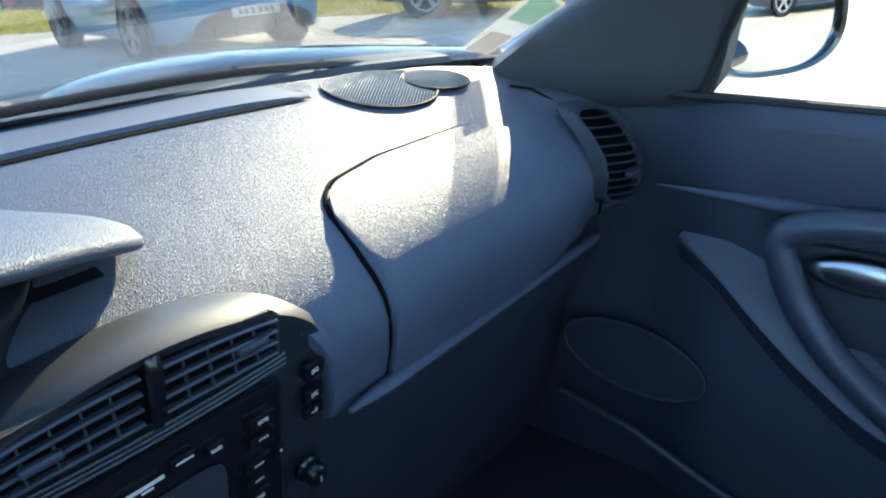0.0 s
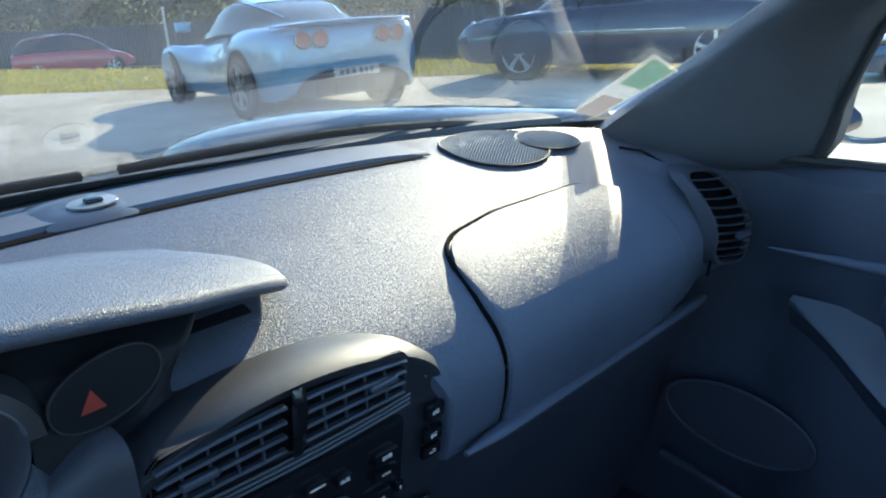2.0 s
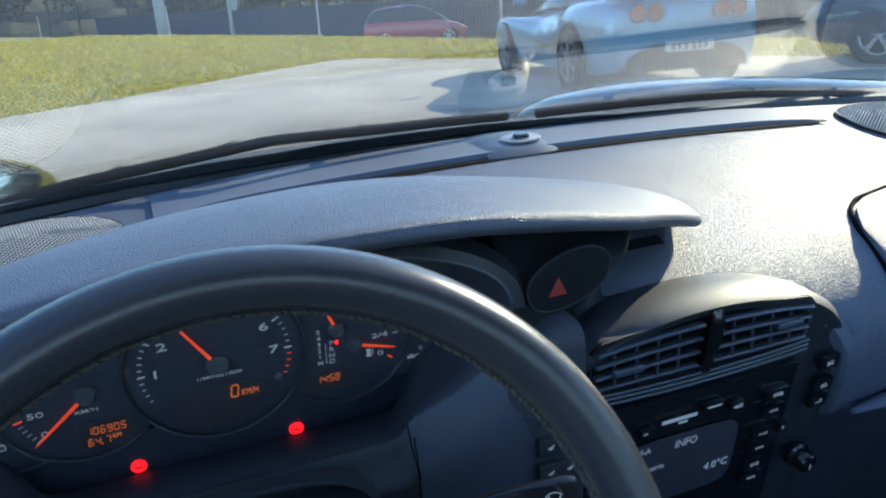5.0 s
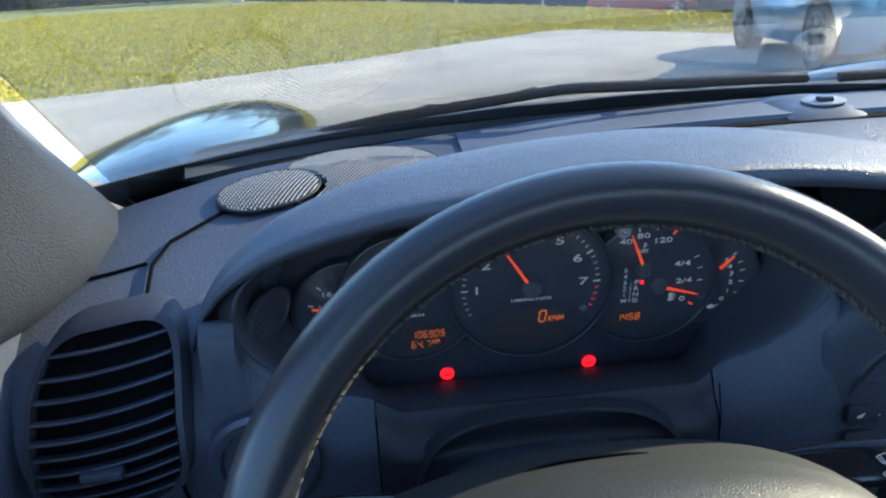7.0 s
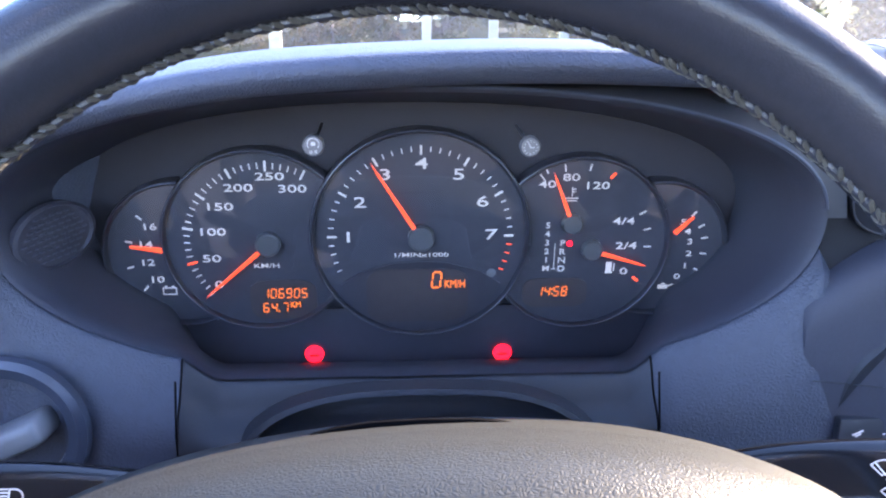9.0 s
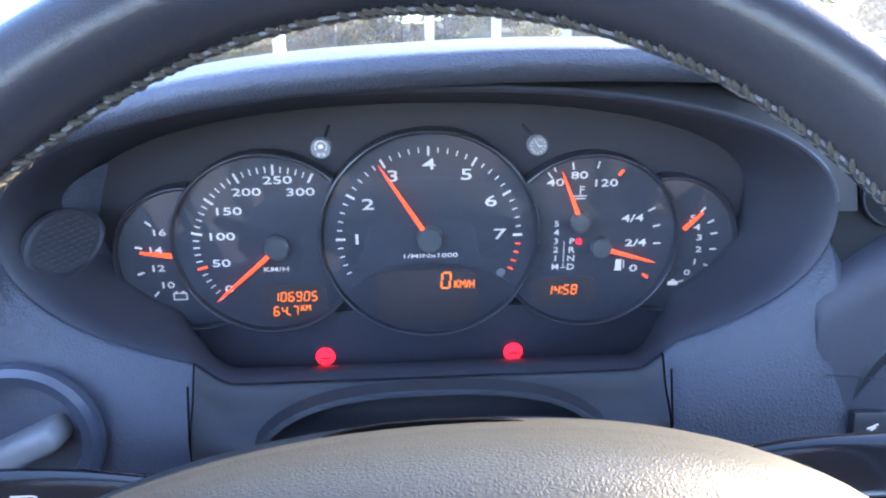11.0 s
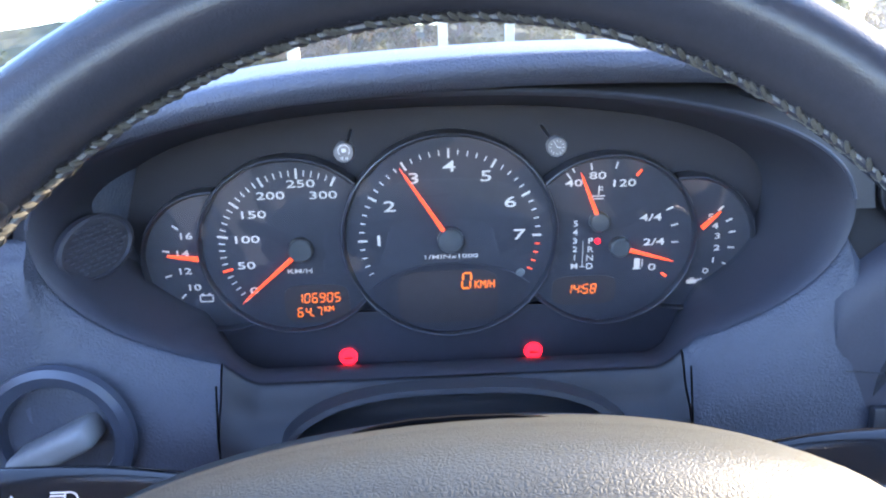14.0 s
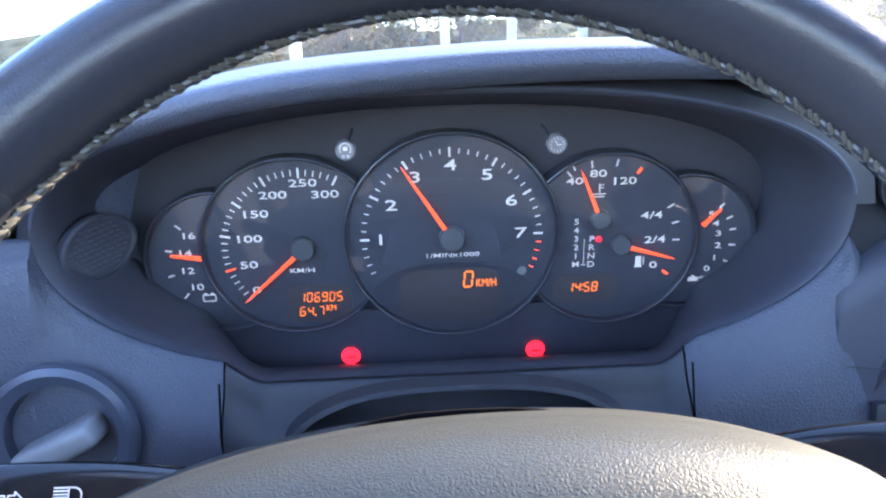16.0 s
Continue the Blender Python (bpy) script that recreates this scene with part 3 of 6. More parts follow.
for x0, x1, count, kind, material, label in ((-0.592, -0.4835, 44, "driver_fascia", M_FASCIA, "grained panel below the dials"), (-0.4825, -0.2405, 110, "column_panel", M_PANEL, "dark smooth panel above the steering column"), (-0.2395, -0.105, 54, "driver_fascia", M_FASCIA, "grained panel below the dials")):
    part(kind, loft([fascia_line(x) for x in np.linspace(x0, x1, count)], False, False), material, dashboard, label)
cheek = []
for k in range(25):
    a = math.pi * k / 24
    e = (2 / 2.25)
    u, v = math.cos(a), math.sin(a)
    u, v = math.copysign(abs(u) ** e, u), abs(v) ** e
    x, z = CX + WA * u, CZ + WB * v
    lx = min(lip, key=lambda q: abs(q[0] - (CX + (WA + 0.013) * u)) + (0 if v > 0.3 else abs(q[2] - z)))
    flat = max(0.0, u) ** 2
    cheek.append([(x, -0.066 - 0.03 * WB * v, z), (CX + (WA + 0.010) * u, -0.060 - 0.006 * flat, min(CZ + (WB + 0.008) * v, lx[2] - 0.006)), (CX + (WA + 0.020 - 0.002 * flat) * u, -0.03 - 0.022 * flat, min(CZ + (WB + 0.016) * v, lx[2] - 0.004))])
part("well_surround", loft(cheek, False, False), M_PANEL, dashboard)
# seams either side of the column panel
for x0, x1 in ((-0.483, -0.483), (-0.240, -0.240)):
    part("panel_seam", tube([(x0, -0.0725, 0.742), ((x0 + x1) / 2, -0.0785, 0.715), (x1, -0.0778, 0.695), (x1, -0.0755, 0.66)], 0.0006, 6), M_VOID, dashboard)
# right-hand hazard switch with its oval surround
face = []
for x in np.linspace(-0.156, 0.035, 74):
    lz = float(np.interp(x, lip[:, 0], lip[:, 2]))
    zb = float(np.interp(x, (-0.178, -0.13, -0.07, -0.004, 0.035), (0.752, 0.768, 0.778, 0.793, 0.802)))
    line = []
    for f in np.linspace(0, 1, 44):
        z = (lz - 0.012) * (1 - f) + zb * f
        pad_y = float(np.interp(z, TOP[::-1][2:, 1], TOP[::-1][2:, 0]))
        w = max(0.0, min(1.0, (0.045 - (0.845 - z) * 1.95 - x) / 0.085))
        w = w * w * (3 - 2 * w)
        own = float(np.interp(f, (0, 0.25, 0.5, 0.8, 1.0), (-0.022, -0.050, -0.060, -0.063, pad_y - 0.003)))
        line.append((x, min(pad_y * (1 - w) + own * w, pad_y - 0.0005), z))
    face.append(line)
# the panel's shadow under the visor is painted by M_FACE
part("face_panel", loft(face, False, False), M_FACE, dashboard, "panel under the visor with the visor's shade in its colour")
mt = pose(-0.110, -0.0615, 0.834, 95, 0, 4)
haz = part("hazard_switch", plate(oval(0.036, 0.022, 44, 2.2, turn=0.22), 0.0035, bevel=0.0014), M_FACE, dashboard, "oval black hazard switch darkened for the visor's shade", m=mt)
part("warning_triangle", plate([(-0.008, -0.007), (0.008, -0.007), (0.0, 0.0075)], 0.0005), M_REDPRINT, haz, "red triangle", smooth=False, m=pose(-0.010, -0.004, 0.0037))
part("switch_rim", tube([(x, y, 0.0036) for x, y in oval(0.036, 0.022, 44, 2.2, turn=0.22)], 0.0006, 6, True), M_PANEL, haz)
# arched cover of the steering column mouth
arch = []
for k in range(25):
    a = math.pi * k / 24
    c, s = math.cos(a), math.sin(a)
    x, z = math.copysign(abs(c) ** 0.75, c), abs(s) ** 0.5
    arch.append([(-0.362 + 0.100 * x, -0.070, 0.652 + 0.0880 * z), (-0.362 + 0.097 * x, -0.081, 0.652 + 0.0870 * z), (-0.362 + 0.0945 * x, -0.082, 0.652 + 0.0845 * z), (-0.362 + 0.090 * x, -0.060, 0.65 + 0.082 * z)])
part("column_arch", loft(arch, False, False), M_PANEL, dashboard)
bm = bmesh.new()
bm.faces.new([bm.verts.new((r[3][0], -0.0600, r[3][2])) for r in arch])
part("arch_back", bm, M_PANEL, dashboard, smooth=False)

# ignition lock: dished ring and its key fob
mt = pose(-0.560, -0.080, 0.722, 90, 0, 0)
ign = part("ignition_lock", lathe([(0.038, 0.0), (0.0375, 0.005), (0.034, 0.007), (0.028, 0.004), (0.025, -0.012), (0.0, -0.014)], 40), M_TRIM, dashboard, "round dished lock", m=mt)
part("key_grip", block(0.044, 0.013, 0.026, (0, -0.003, 0.004), 0.005, 3, Euler((0, 0, radians(24))).to_matrix().to_4x4()), M_GREY, ign, "glossy black key grip")


# ---- instrument cluster ----
CL = pose(-0.36, 0.0, 0.80, 98.33, 0, 0)
cluster = thing("instrument_cluster", "five overlapping dials with orange needles and amber displays", "instrument cluster", m=CL)
MM = 0.001
part("backing", plate([(u - 0.001, (v if v > 0 else v * 2.0) + 0.020) for u, v in oval(0.216, 0.066, 96, 2.2)], 0.003), M_BACK, cluster, smooth=False, m=Matrix.Translation((0, 0, -0.015)))


def dial(cx, cy, r, z, over=None):
    """Round dial: face, raised ring, domed cover, cut where the dial `over` lies on it; all lengths in mm."""
    def trim(bm):
        if over:
            ox, oy, orad = over
            gone = [f for f in bm.faces if math.hypot(f.calc_center_median().x / MM + cx - ox, f.calc_center_median().y / MM + cy - oy) < orad]
            bmesh.ops.delete(bm, geom=gone, context="FACES")
        return bm

    d = part("dial", plate(oval(r * MM, r * MM, 72), 0.001), M_DIAL, cluster, smooth=False, m=Matrix.Translation((cx * MM, cy * MM, z * MM)))
    part("bezel", trim(lathe([((r + 1.3) * MM, -0.006), ((r + 1.5) * MM, 0.002), ((r + 1.0) * MM, 0.0042), ((r + 0.2) * MM, 0.0046), ((r - 0.9) * MM, 0.0036), ((r - 1.4) * MM, 0.0009)], 144)), M_BEZEL, d, "dark raised ring")
    rise = 5.2 if r > 60 else 4.2
    cover = part("dial_glass", trim(lathe([((r - 0.6) * q * MM, (4.3 + rise * (1 - q * q)) * MM) for q in (1.0, 0.95, 0.9, 0.82, 0.75, 0.68, 0.6, 0.52, 0.45, 0.3, 0.15, 0.0)], 96)), M_CLEAR, d, "clear domed cover")
    cover.visible_shadow = False
    return d


def tick(d, cx, cy, ang, r0, r1, w, material=None):
    a = radians(ang)
    bm = block((r1 - r0) * MM, w * MM, 0.0003, ((r0 + r1) / 2 * MM, 0, 0.00125), 0)
    part("tick", bm, material or M_WHITE, d, smooth=False, m=Matrix.Translation((cx * MM, cy * MM, 0)) @ Euler((0, 0, a)).to_matrix().to_4x4())


def needle(d, cx, cy, ang, length, r0=3.0, hub=7.4, z=4.0):
    m0 = Matrix.Translation((cx * MM, cy * MM, z * MM)) @ Euler((0, 0, radians(ang))).to_matrix().to_4x4()
    if hub:
        part("hub", lathe([(hub * MM, -0.003), (hub * MM, 0.001), ((hub - 1) * MM, 0.002), (0.0, 0.0022)], 32), M_HUBCAP, d, m=m0)
    ob = part("needle", plate([(r0 * MM, -0.0013), (length * 0.85 * MM, -0.0006), (length * MM, 0), (length * 0.85 * MM, 0.0006), (r0 * MM, 0.0013)], 0.0012), M_NEEDLE, d, "lit orange needle", smooth=False, m=m0)
    return ob


def say(d, text, x, y, h, wide=1.35, material=None, bold=0.004):
    letters(text, h * MM * 1.30, (x * MM, y * MM, 0.0013), d, material or M_WHITE, "numeral", wide * 1.22, bold=bold)


# volts and oil, then speed and temperature, then revs on top
dv = dial(-136, -12.5, 43, -3.4, (-91.5, -4.5, 55.5))
for t, x, y in (("16", -153, 4.4), ("14", -156.5, -6.3), ("12", -156.5, -17.5), ("10", -152.4, -28.2)):
    say(dv, t, x + 136, y + 12.5, 4.2)
for x, y, a in ((-158, 10, 140), (-165.4, -4.5, 170), (-166.2, -20.3, 197), (-159, -33.5, 228)):
    tick(dv, x + 136, y + 12.5, a, -2.0, 2.0, 1.0)
m0 = Matrix.Translation((-10.8 * MM, 3.0 * MM, 2 * MM)) @ Euler((0, 0, radians(172))).to_matrix().to_4x4()
part("needle", plate([(0, -0.0015), (0.018, -0.0006), (0.018, 0.0006), (0, 0.0015)], 0.001), M_NEEDLE, dv, smooth=False, m=m0)
bm = block(0.0075, 0.0006, 0.0003, (0, 0.002, 0), 0)
for q in ((0.0075, 0.0006, 0.0003, (0, -0.002, 0)), (0.0006, 0.0045, 0.0003, (-0.0037, 0, 0)), (0.0006, 0.0045, 0.0003, (0.0037, 0, 0)), (0.0015, 0.001, 0.0003, (-0.002, 0.0028, 0)), (0.0015, 0.001, 0.0003, (0.002, 0.0028, 0))):
    block(*q, 0, bm=bm)
part("battery_symbol", bm, M_WHITE, dv, smooth=False, m=Matrix.Translation((-9.8 * MM, -23 * MM, 0.0012)))
do = dial(140.5, -12, 41.5, -3.4, (93.5, -8.0, 54.5))
for t, x, y in (("5", 155.3, 4.4), ("4", 158.6, -1.5), ("3", 160.6, -8), ("2", 161.0, -15.6), ("1", 159.5, -23.5), ("0", 155.5, -30.4)):
    say(do, t, x - 140.5, y + 12, 3.8)
for x, y, a in ((161, 9.5, 45), (166.5, 2, 25), (169.2, -5.5, 8), (169.6, -15.5, -4), (167, -26, -22), (161.3, -35.9, -42)):
    tick(do, x - 140.5, y + 12, a, -2.0, 2.0, 1.0)
m0 = Matrix.Translation((9.7 * MM, 10.0 * MM, 2 * MM)) @ Euler((0, 0, radians(44))).to_matrix().to_4x4()
part("needle", plate([(0, -0.0014), (0.0145, -0.0005), (0.0145, 0.0005), (0, 0.0014)], 0.001), M_NEEDLE, do, smooth=False, m=m0)
bm = block(0.006, 0.0025, 0.0003, (0, 0, 0), 0)
block(0.005, 0.0007, 0.0003, (0.004, 0.0008, 0), 0, rot=Euler((0, 0, 0.35)).to_matrix().to_4x4(), bm=bm)
block(0.0025, 0.0007, 0.0003, (0, 0.002, 0), 0, bm=bm)
part("oil_can_symbol", bm, M_WHITE, do, smooth=False, m=Matrix.Translation((7 * MM, -25 * MM, 0.0012)))

SX, SY = -91.5, -4.5
ds = dial(SX, SY, 53.5, -1.7, (0.6, -1.5, 63.9))
hx, hy = -86.6 - SX, -5.3 - SY
for k in range(31):
    a = 222 - k * (222 - 62) / 30
    big = k % 5 == 0
    tick(ds, hx, hy, a, 42.5 if big else 44.0, 48.5 if big else 47.5, 1.25 if big else 0.65, M_NEEDLE if k == 5 else None)
for t, x, y in (("0", -116.6, -31.1), ("50", -119.5, -14.8), ("100", -118.0, 1.5), ("150", -112.7, 16.5), ("200", -101.1, 27.5), ("250", -83.4, 34.0), ("300", -71.3, 26.8)):
    say(ds, t, x - SX, y - SY, 4.8, 1.45)
say(ds, "KM/H", -88.5 - SX, -19.5 - SY, 2.9)
part("lcd_window", plate(oval(0.0195, 0.0125, 40, 4), 0.0006), M_LCDBACK, ds, smooth=False, m=Matrix.Translation(((-80 - SX) * MM, (-41 - SY) * MM, 0.001)))
for i, c in enumerate("106905"):
    segment_digit(c, 0.0056, ((-91.6 + 4.5 * i - SX) * MM, (-36.9 - SY) * MM, 0.0018), ds)
for c, x in zip("647", (-92.0, -87.2, -80.8)):
    segment_digit(c, 0.0056, ((x - SX) * MM, (-46.1 - SY) * MM, 0.0018), ds)
part("decimal_point", block(0.0009, 0.0009, 0.0003, ((-83.2 - SX) * MM, (-48.6 - SY) * MM, 0.0018), 0), M_LCD, ds, smooth=False)
letters("KM", 0.0052, ((-73.3 - SX) * MM, (-44.6 - SY) * MM, 0.0018), ds, M_LCD, "display_lettering", 0.85)
needle(ds, hx, hy, 221, 49.5, hub=7.2)

TX, TY = 93.5, -8.0
dt_ = dial(TX, TY, 52.5, -1.7, (0.6, -1.5, 63.9))
for x, y, a, mt_ in ((69.5, 33.0, 128, None), (71.8, 37.0, 118, None), (82.4, 38.2, 98, None), (97.0, 38.6, 76, None), (110.2, 33.6, 50, M_NEEDLE), (129.8, 11.2, 28, None), (133.4, 1.0, 14, None), (134.6, -10.0, 0, None), (129.4, -30.8, -36, M_NEEDLE)):
    tick(dt_, x - TX, y - TY, a, -2.1, 2.1, 1.5 if mt_ else 0.9, mt_)
for t, x, y in (("40", 72.7, 28.6), ("80", 86.2, 32.6), ("120", 101.2, 27.6), ("4/4", 119.0, 5.9), ("2/4", 121.8, -9.5), ("0", 121.8, -25.8)):
    say(dt_, t, x - TX, y - TY, 4.6, 1.4)
for i, t in enumerate("PRND"):
    say(dt_, t, 83.8 - TX, -7.4 - 5.4 * i - TY, 4.0, 1.0)
for i, t in enumerate("54321M"):
    say(dt_, t, 74.6 - TX, 3.7 - 5.4 * i - TY, 3.8, 1.0)
bm = block(0.0004, 0.0165, 0.0002, (0, 0, 0), 0)
block(0.003, 0.0004, 0.0002, (0, -0.0082, 0), 0, bm=bm)
part("shift_gate_line", bm, M_WHITE, dt_, smooth=False, m=Matrix.Translation(((79.4 - TX) * MM, (-15.5 - TY) * MM, 0.0012)))
part("gear_light", lathe([(0.0017, 0), (0.0015, 0.001), (0, 0.0016)], 20), M_RED, dt_, "lit red dot", m=Matrix.Translation(((88.0 - TX) * MM, (-7.6 - TY) * MM, 0.001)))
bm = block(0.0035, 0.0062, 0.0003, (0, 0, 0), 0)
block(0.0006, 0.005, 0.0003, (0.0031, 0, 0), 0, bm=bm)
block(0.0046, 0.0008, 0.0003, (0, -0.0035, 0), 0, bm=bm)
part("pump_symbol", bm, M_WHITE, dt_, smooth=False, m=Matrix.Translation(((112.6 - TX) * MM, (-22.8 - TY) * MM, 0.0012)))
bm = block(0.0006, 0.0055, 0.0003, (0, 0.001, 0), 0)
for q in ((0.0022, 0.0005, (0.0012, 0.0028)), (0.0022, 0.0005, (0.0012, 0.0012)), (0.0075, 0.0006, (0, -0.0026)), (0.006, 0.0006, (0, -0.0042))):
    block(q[0], q[1], 0.0003, (*q[2], 0), 0, bm=bm)
part("coolant_symbol", bm, M_WHITE, dt_, smooth=False, m=Matrix.Translation(((87.3 - TX) * MM, (23.0 - TY) * MM, 0.0012)))
part("lcd_window", plate(oval(0.0195, 0.0095, 40, 4), 0.0006), M_LCDBACK, dt_, smooth=False, m=Matrix.Translation(((81 - TX) * MM, (-39 - TY) * MM, 0.001)))
for c, x in zip("1458", (71.8, 76.4, 81.8, 86.6)):
    segment_digit(c, 0.0058, ((x - 1.4 - TX) * MM, (-38.0 - TY) * MM, 0.0018), dt_)
for y in (-36.6, -39.6):
    part("colon_dot", block(0.0008, 0.0008, 0.0003, ((79.4 - TX) * MM, (y - TY) * MM, 0.0018), 0), M_LCD, dt_, smooth=False)
needle(dt_, 88.1 - TX, 5.2 - TY, 112, 33.5, 2.0, 6.0)
needle(dt_, 101.0 - TX, -11.0 - TY, -17, 34.0, 2.0, 6.2)

dr = dial(0.6, -1.5, 61.9, 0)
for k in range(39):
    v = 0.2 + 0.2 * k
    if v > 7.9:
        break
    a = 180 - (v - 1) * 30
    big = abs(v - round(v)) < 0.01
    tick(dr, 0, 0, a, 48.2 if big else 50.0, 53.6 if big else 53.0, 1.25 if big else 0.65, M_NEEDLE if v > 7.05 else None)
for t, x, y in (("1", -41.6, -0.4), ("2", -34.4, 20.4), ("3", -20.0, 36.6), ("4", 0.4, 43.0), ("5", 21.2, 36.6), ("6", 35.1, 20.6), ("7", 40.4, 0.4)):
    say(dr, t, x, y, 6.9, 1.4)
say(dr, "1/MINx1000", 0, -11.6, 2.7, 1.5)
bm = plate([(-0.047, -0.030), (-0.035, -0.022), (-0.015, -0.0165), (0.0, -0.0155), (0.015, -0.0165), (0.035, -0.022), (0.047, -0.030), (0.040, -0.045), (0.02, -0.058), (0, -0.061), (-0.02, -0.058), (-0.040, -0.045)], 0.0008)
part("display_lens", bm, M_LENS, dr, "smoked lens over the display", smooth=False, m=Matrix.Translation((0, 0, 0.0008)))
part("lcd_window", plate(oval(0.030, 0.017, 40, 5), 0.0004), M_LCDBACK, dr, smooth=False, m=Matrix.Translation((-0.002, -0.037, 0.0016)))
segment_digit("0", 0.0098, (0.0068, -0.0270, 0.0024), dr)
letters("KM/H", 0.0072, (0.0200, -0.0300, 0.0022), dr, M_LCD, "display_lettering", 0.72)
part("light_sensor", lathe([(0.0028, 0), (0.0026, 0.0006), (0, 0.0008)], 20), M_KNOB, dr, m=Matrix.Translation((0.0415, -0.0235, 0.001)))
needle(dr, 0, 0, 122, 52.5, 3.5, 7.6, z=5.0)

# tell-tales below and the two reset knobs in front
for x, y in ((-64.8, -82.0), (52.2, -83.2)):
    tl = part("telltale_light", lathe([(0.0058, 0), (0.0056, 0.0006), (0, 0.0009)], 32), M_RED, cluster, "lit red warning light", m=Matrix.Translation((x * MM, y * MM, -0.0075)))
    part("telltale_symbol", block(0.0052, 0.0012, 0.0004, (0, -0.0006, 0.001), 0), M_REDPRINT, tl, smooth=False)
pan = plate([(-0.136, -0.052), (-0.141, -0.062), (-0.142, -0.072), (-0.138, -0.081), (-0.128, -0.088), (-0.10, -0.0925), (0.0, -0.096), (0.10, -0.0935), (0.128, -0.087), (0.138, -0.080), (0.143, -0.070), (0.145, -0.060), (0.142, -0.050)], 0.002, bevel=0.001)
part("telltale_panel", pan, M_DIAL, cluster, "smoked panel of warning lights", m=Matrix.Translation((0, 0, -0.010)))
INV = CL.inverted()
for wx, wy, wz, clock in ((-0.413, -0.058, 0.856, 0), (-0.307, -0.057, 0.855, 1)):
    p = INV @ Vector((wx, wy, wz))
    m0 = Matrix.Translation((p.x, p.y, 0))
    k = part("reset_knob", lathe([(0.0, p.z - 0.005), (0.0050, p.z - 0.005), (0.0052, p.z - 0.001), (0.0046, p.z), (0.0, p.z)], 28), M_KNOB, cluster, "small round push knob", m=m0)
    part("knob_shaft", lathe([(0.0009, 0.0), (0.0009, p.z - 0.004)], 12), M_FASCIA, k)
    bm = bmesh.new()
    if clock:
        for j in range(12):
            a = j * math.pi / 6
            block(0.0008, 0.0003, 0.0002, (0.0033 * math.cos(a), 0.0033 * math.sin(a), p.z + 0.0001), 0, rot=Euler((0, 0, a)).to_matrix().to_4x4(), bm=bm)
        block(0.0022, 0.0004, 0.0002, (0.0009, -0.0001, p.z + 0.0001), 0, bm=bm)
        block(0.0004, 0.0026, 0.0002, (-0.0006, 0.0012, p.z + 0.0001), 0, rot=Euler((0, 0, 0.5)).to_matrix().to_4x4(), bm=bm)
    else:
        for j in range(14):
            a = -0.6 + j * 4.3 / 13
            block(0.0007, 0.0005, 0.0002, (0.0028 * math.cos(a), 0.0011 + 0.0028 * math.sin(a), p.z + 0.0001), 0, rot=Euler((0, 0, a + 1.57)).to_matrix().to_4x4(), bm=bm)
        block(0.0022, 0.0018, 0.0002, (0, 0.0012, p.z + 0.0001), 0.0004, bm=bm)
        for x in (-0.0012, 0.0012):
            block(0.0004, 0.0016, 0.0002, (x - 0.0004, -0.0028, p.z + 0.0001), 0, bm=bm)
            block(0.0004, 0.0016, 0.0002, (x + 0.0004, -0.0028, p.z + 0.0001), 0, bm=bm)
    part("knob_print", bm, M_WHITE, k, smooth=False)
# ribbed round sensor at the end of the well
m0 = Matrix.Translation((-0.1915, 0.012, 0.030)) @ Euler((0, radians(62), 0)).to_matrix().to_4x4() @ Matrix.Diagonal((1.3, 0.9, 0.8, 1))
ws = part("warning_buzzer", lathe([(0.0195, -0.002), (0.0195, 0.003), (0.0178, 0.004), (0.017, 0.002), (0, 0.002)], 36), M_DARK, cluster, "round ribbed cover", m=m0)
bm = bmesh.new()
for i in range(-4, 5):
    for j in range(-4, 5):
        x, y = i * 0.0036 + (j % 2) * 0.0018, j * 0.0032
        if x * x + y * y < 0.015 ** 2:
            block(0.0026, 0.0014, 0.0008, (x, y, 0.0023), 0.0003, 1, bm=bm)
part("buzzer_ribs", bm, M_TRIM, ws)


# ---- centre console ----
def face_y(z):
    return -0.088 + (0.77 - z) * 0.20


console = thing("centre_console", "black centre console with air vents above the radio", "console")
top = smooth_line(RIM_TOP, 61)
ring_o = [(x, z) for x, z in top] + [(0.152, 0.50), (-0.150, 0.50)]


def inset(g, dz, dy):
    out = []
    for x, z in ring_o:
        zz = 0.65 + (z + dz - 0.65) * (1 if z < 0.7 else 1)
        out.append((x * g, face_y(min(zz, 0.80)) + dy, zz))
    return out


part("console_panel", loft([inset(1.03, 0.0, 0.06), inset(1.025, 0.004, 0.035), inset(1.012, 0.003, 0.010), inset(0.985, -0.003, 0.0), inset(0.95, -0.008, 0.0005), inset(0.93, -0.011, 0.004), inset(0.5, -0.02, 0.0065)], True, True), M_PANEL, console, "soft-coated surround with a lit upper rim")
vent = part("centre_vent", bmesh.new(), M_TRIM, console)


def vent_top(x):
    return 0.794 - 0.55 * (x + 0.01) ** 2 * (1 + 60 * x * x * 0.3)


def vent_low(x):
    return 0.742 + 0.25 * (x * x)


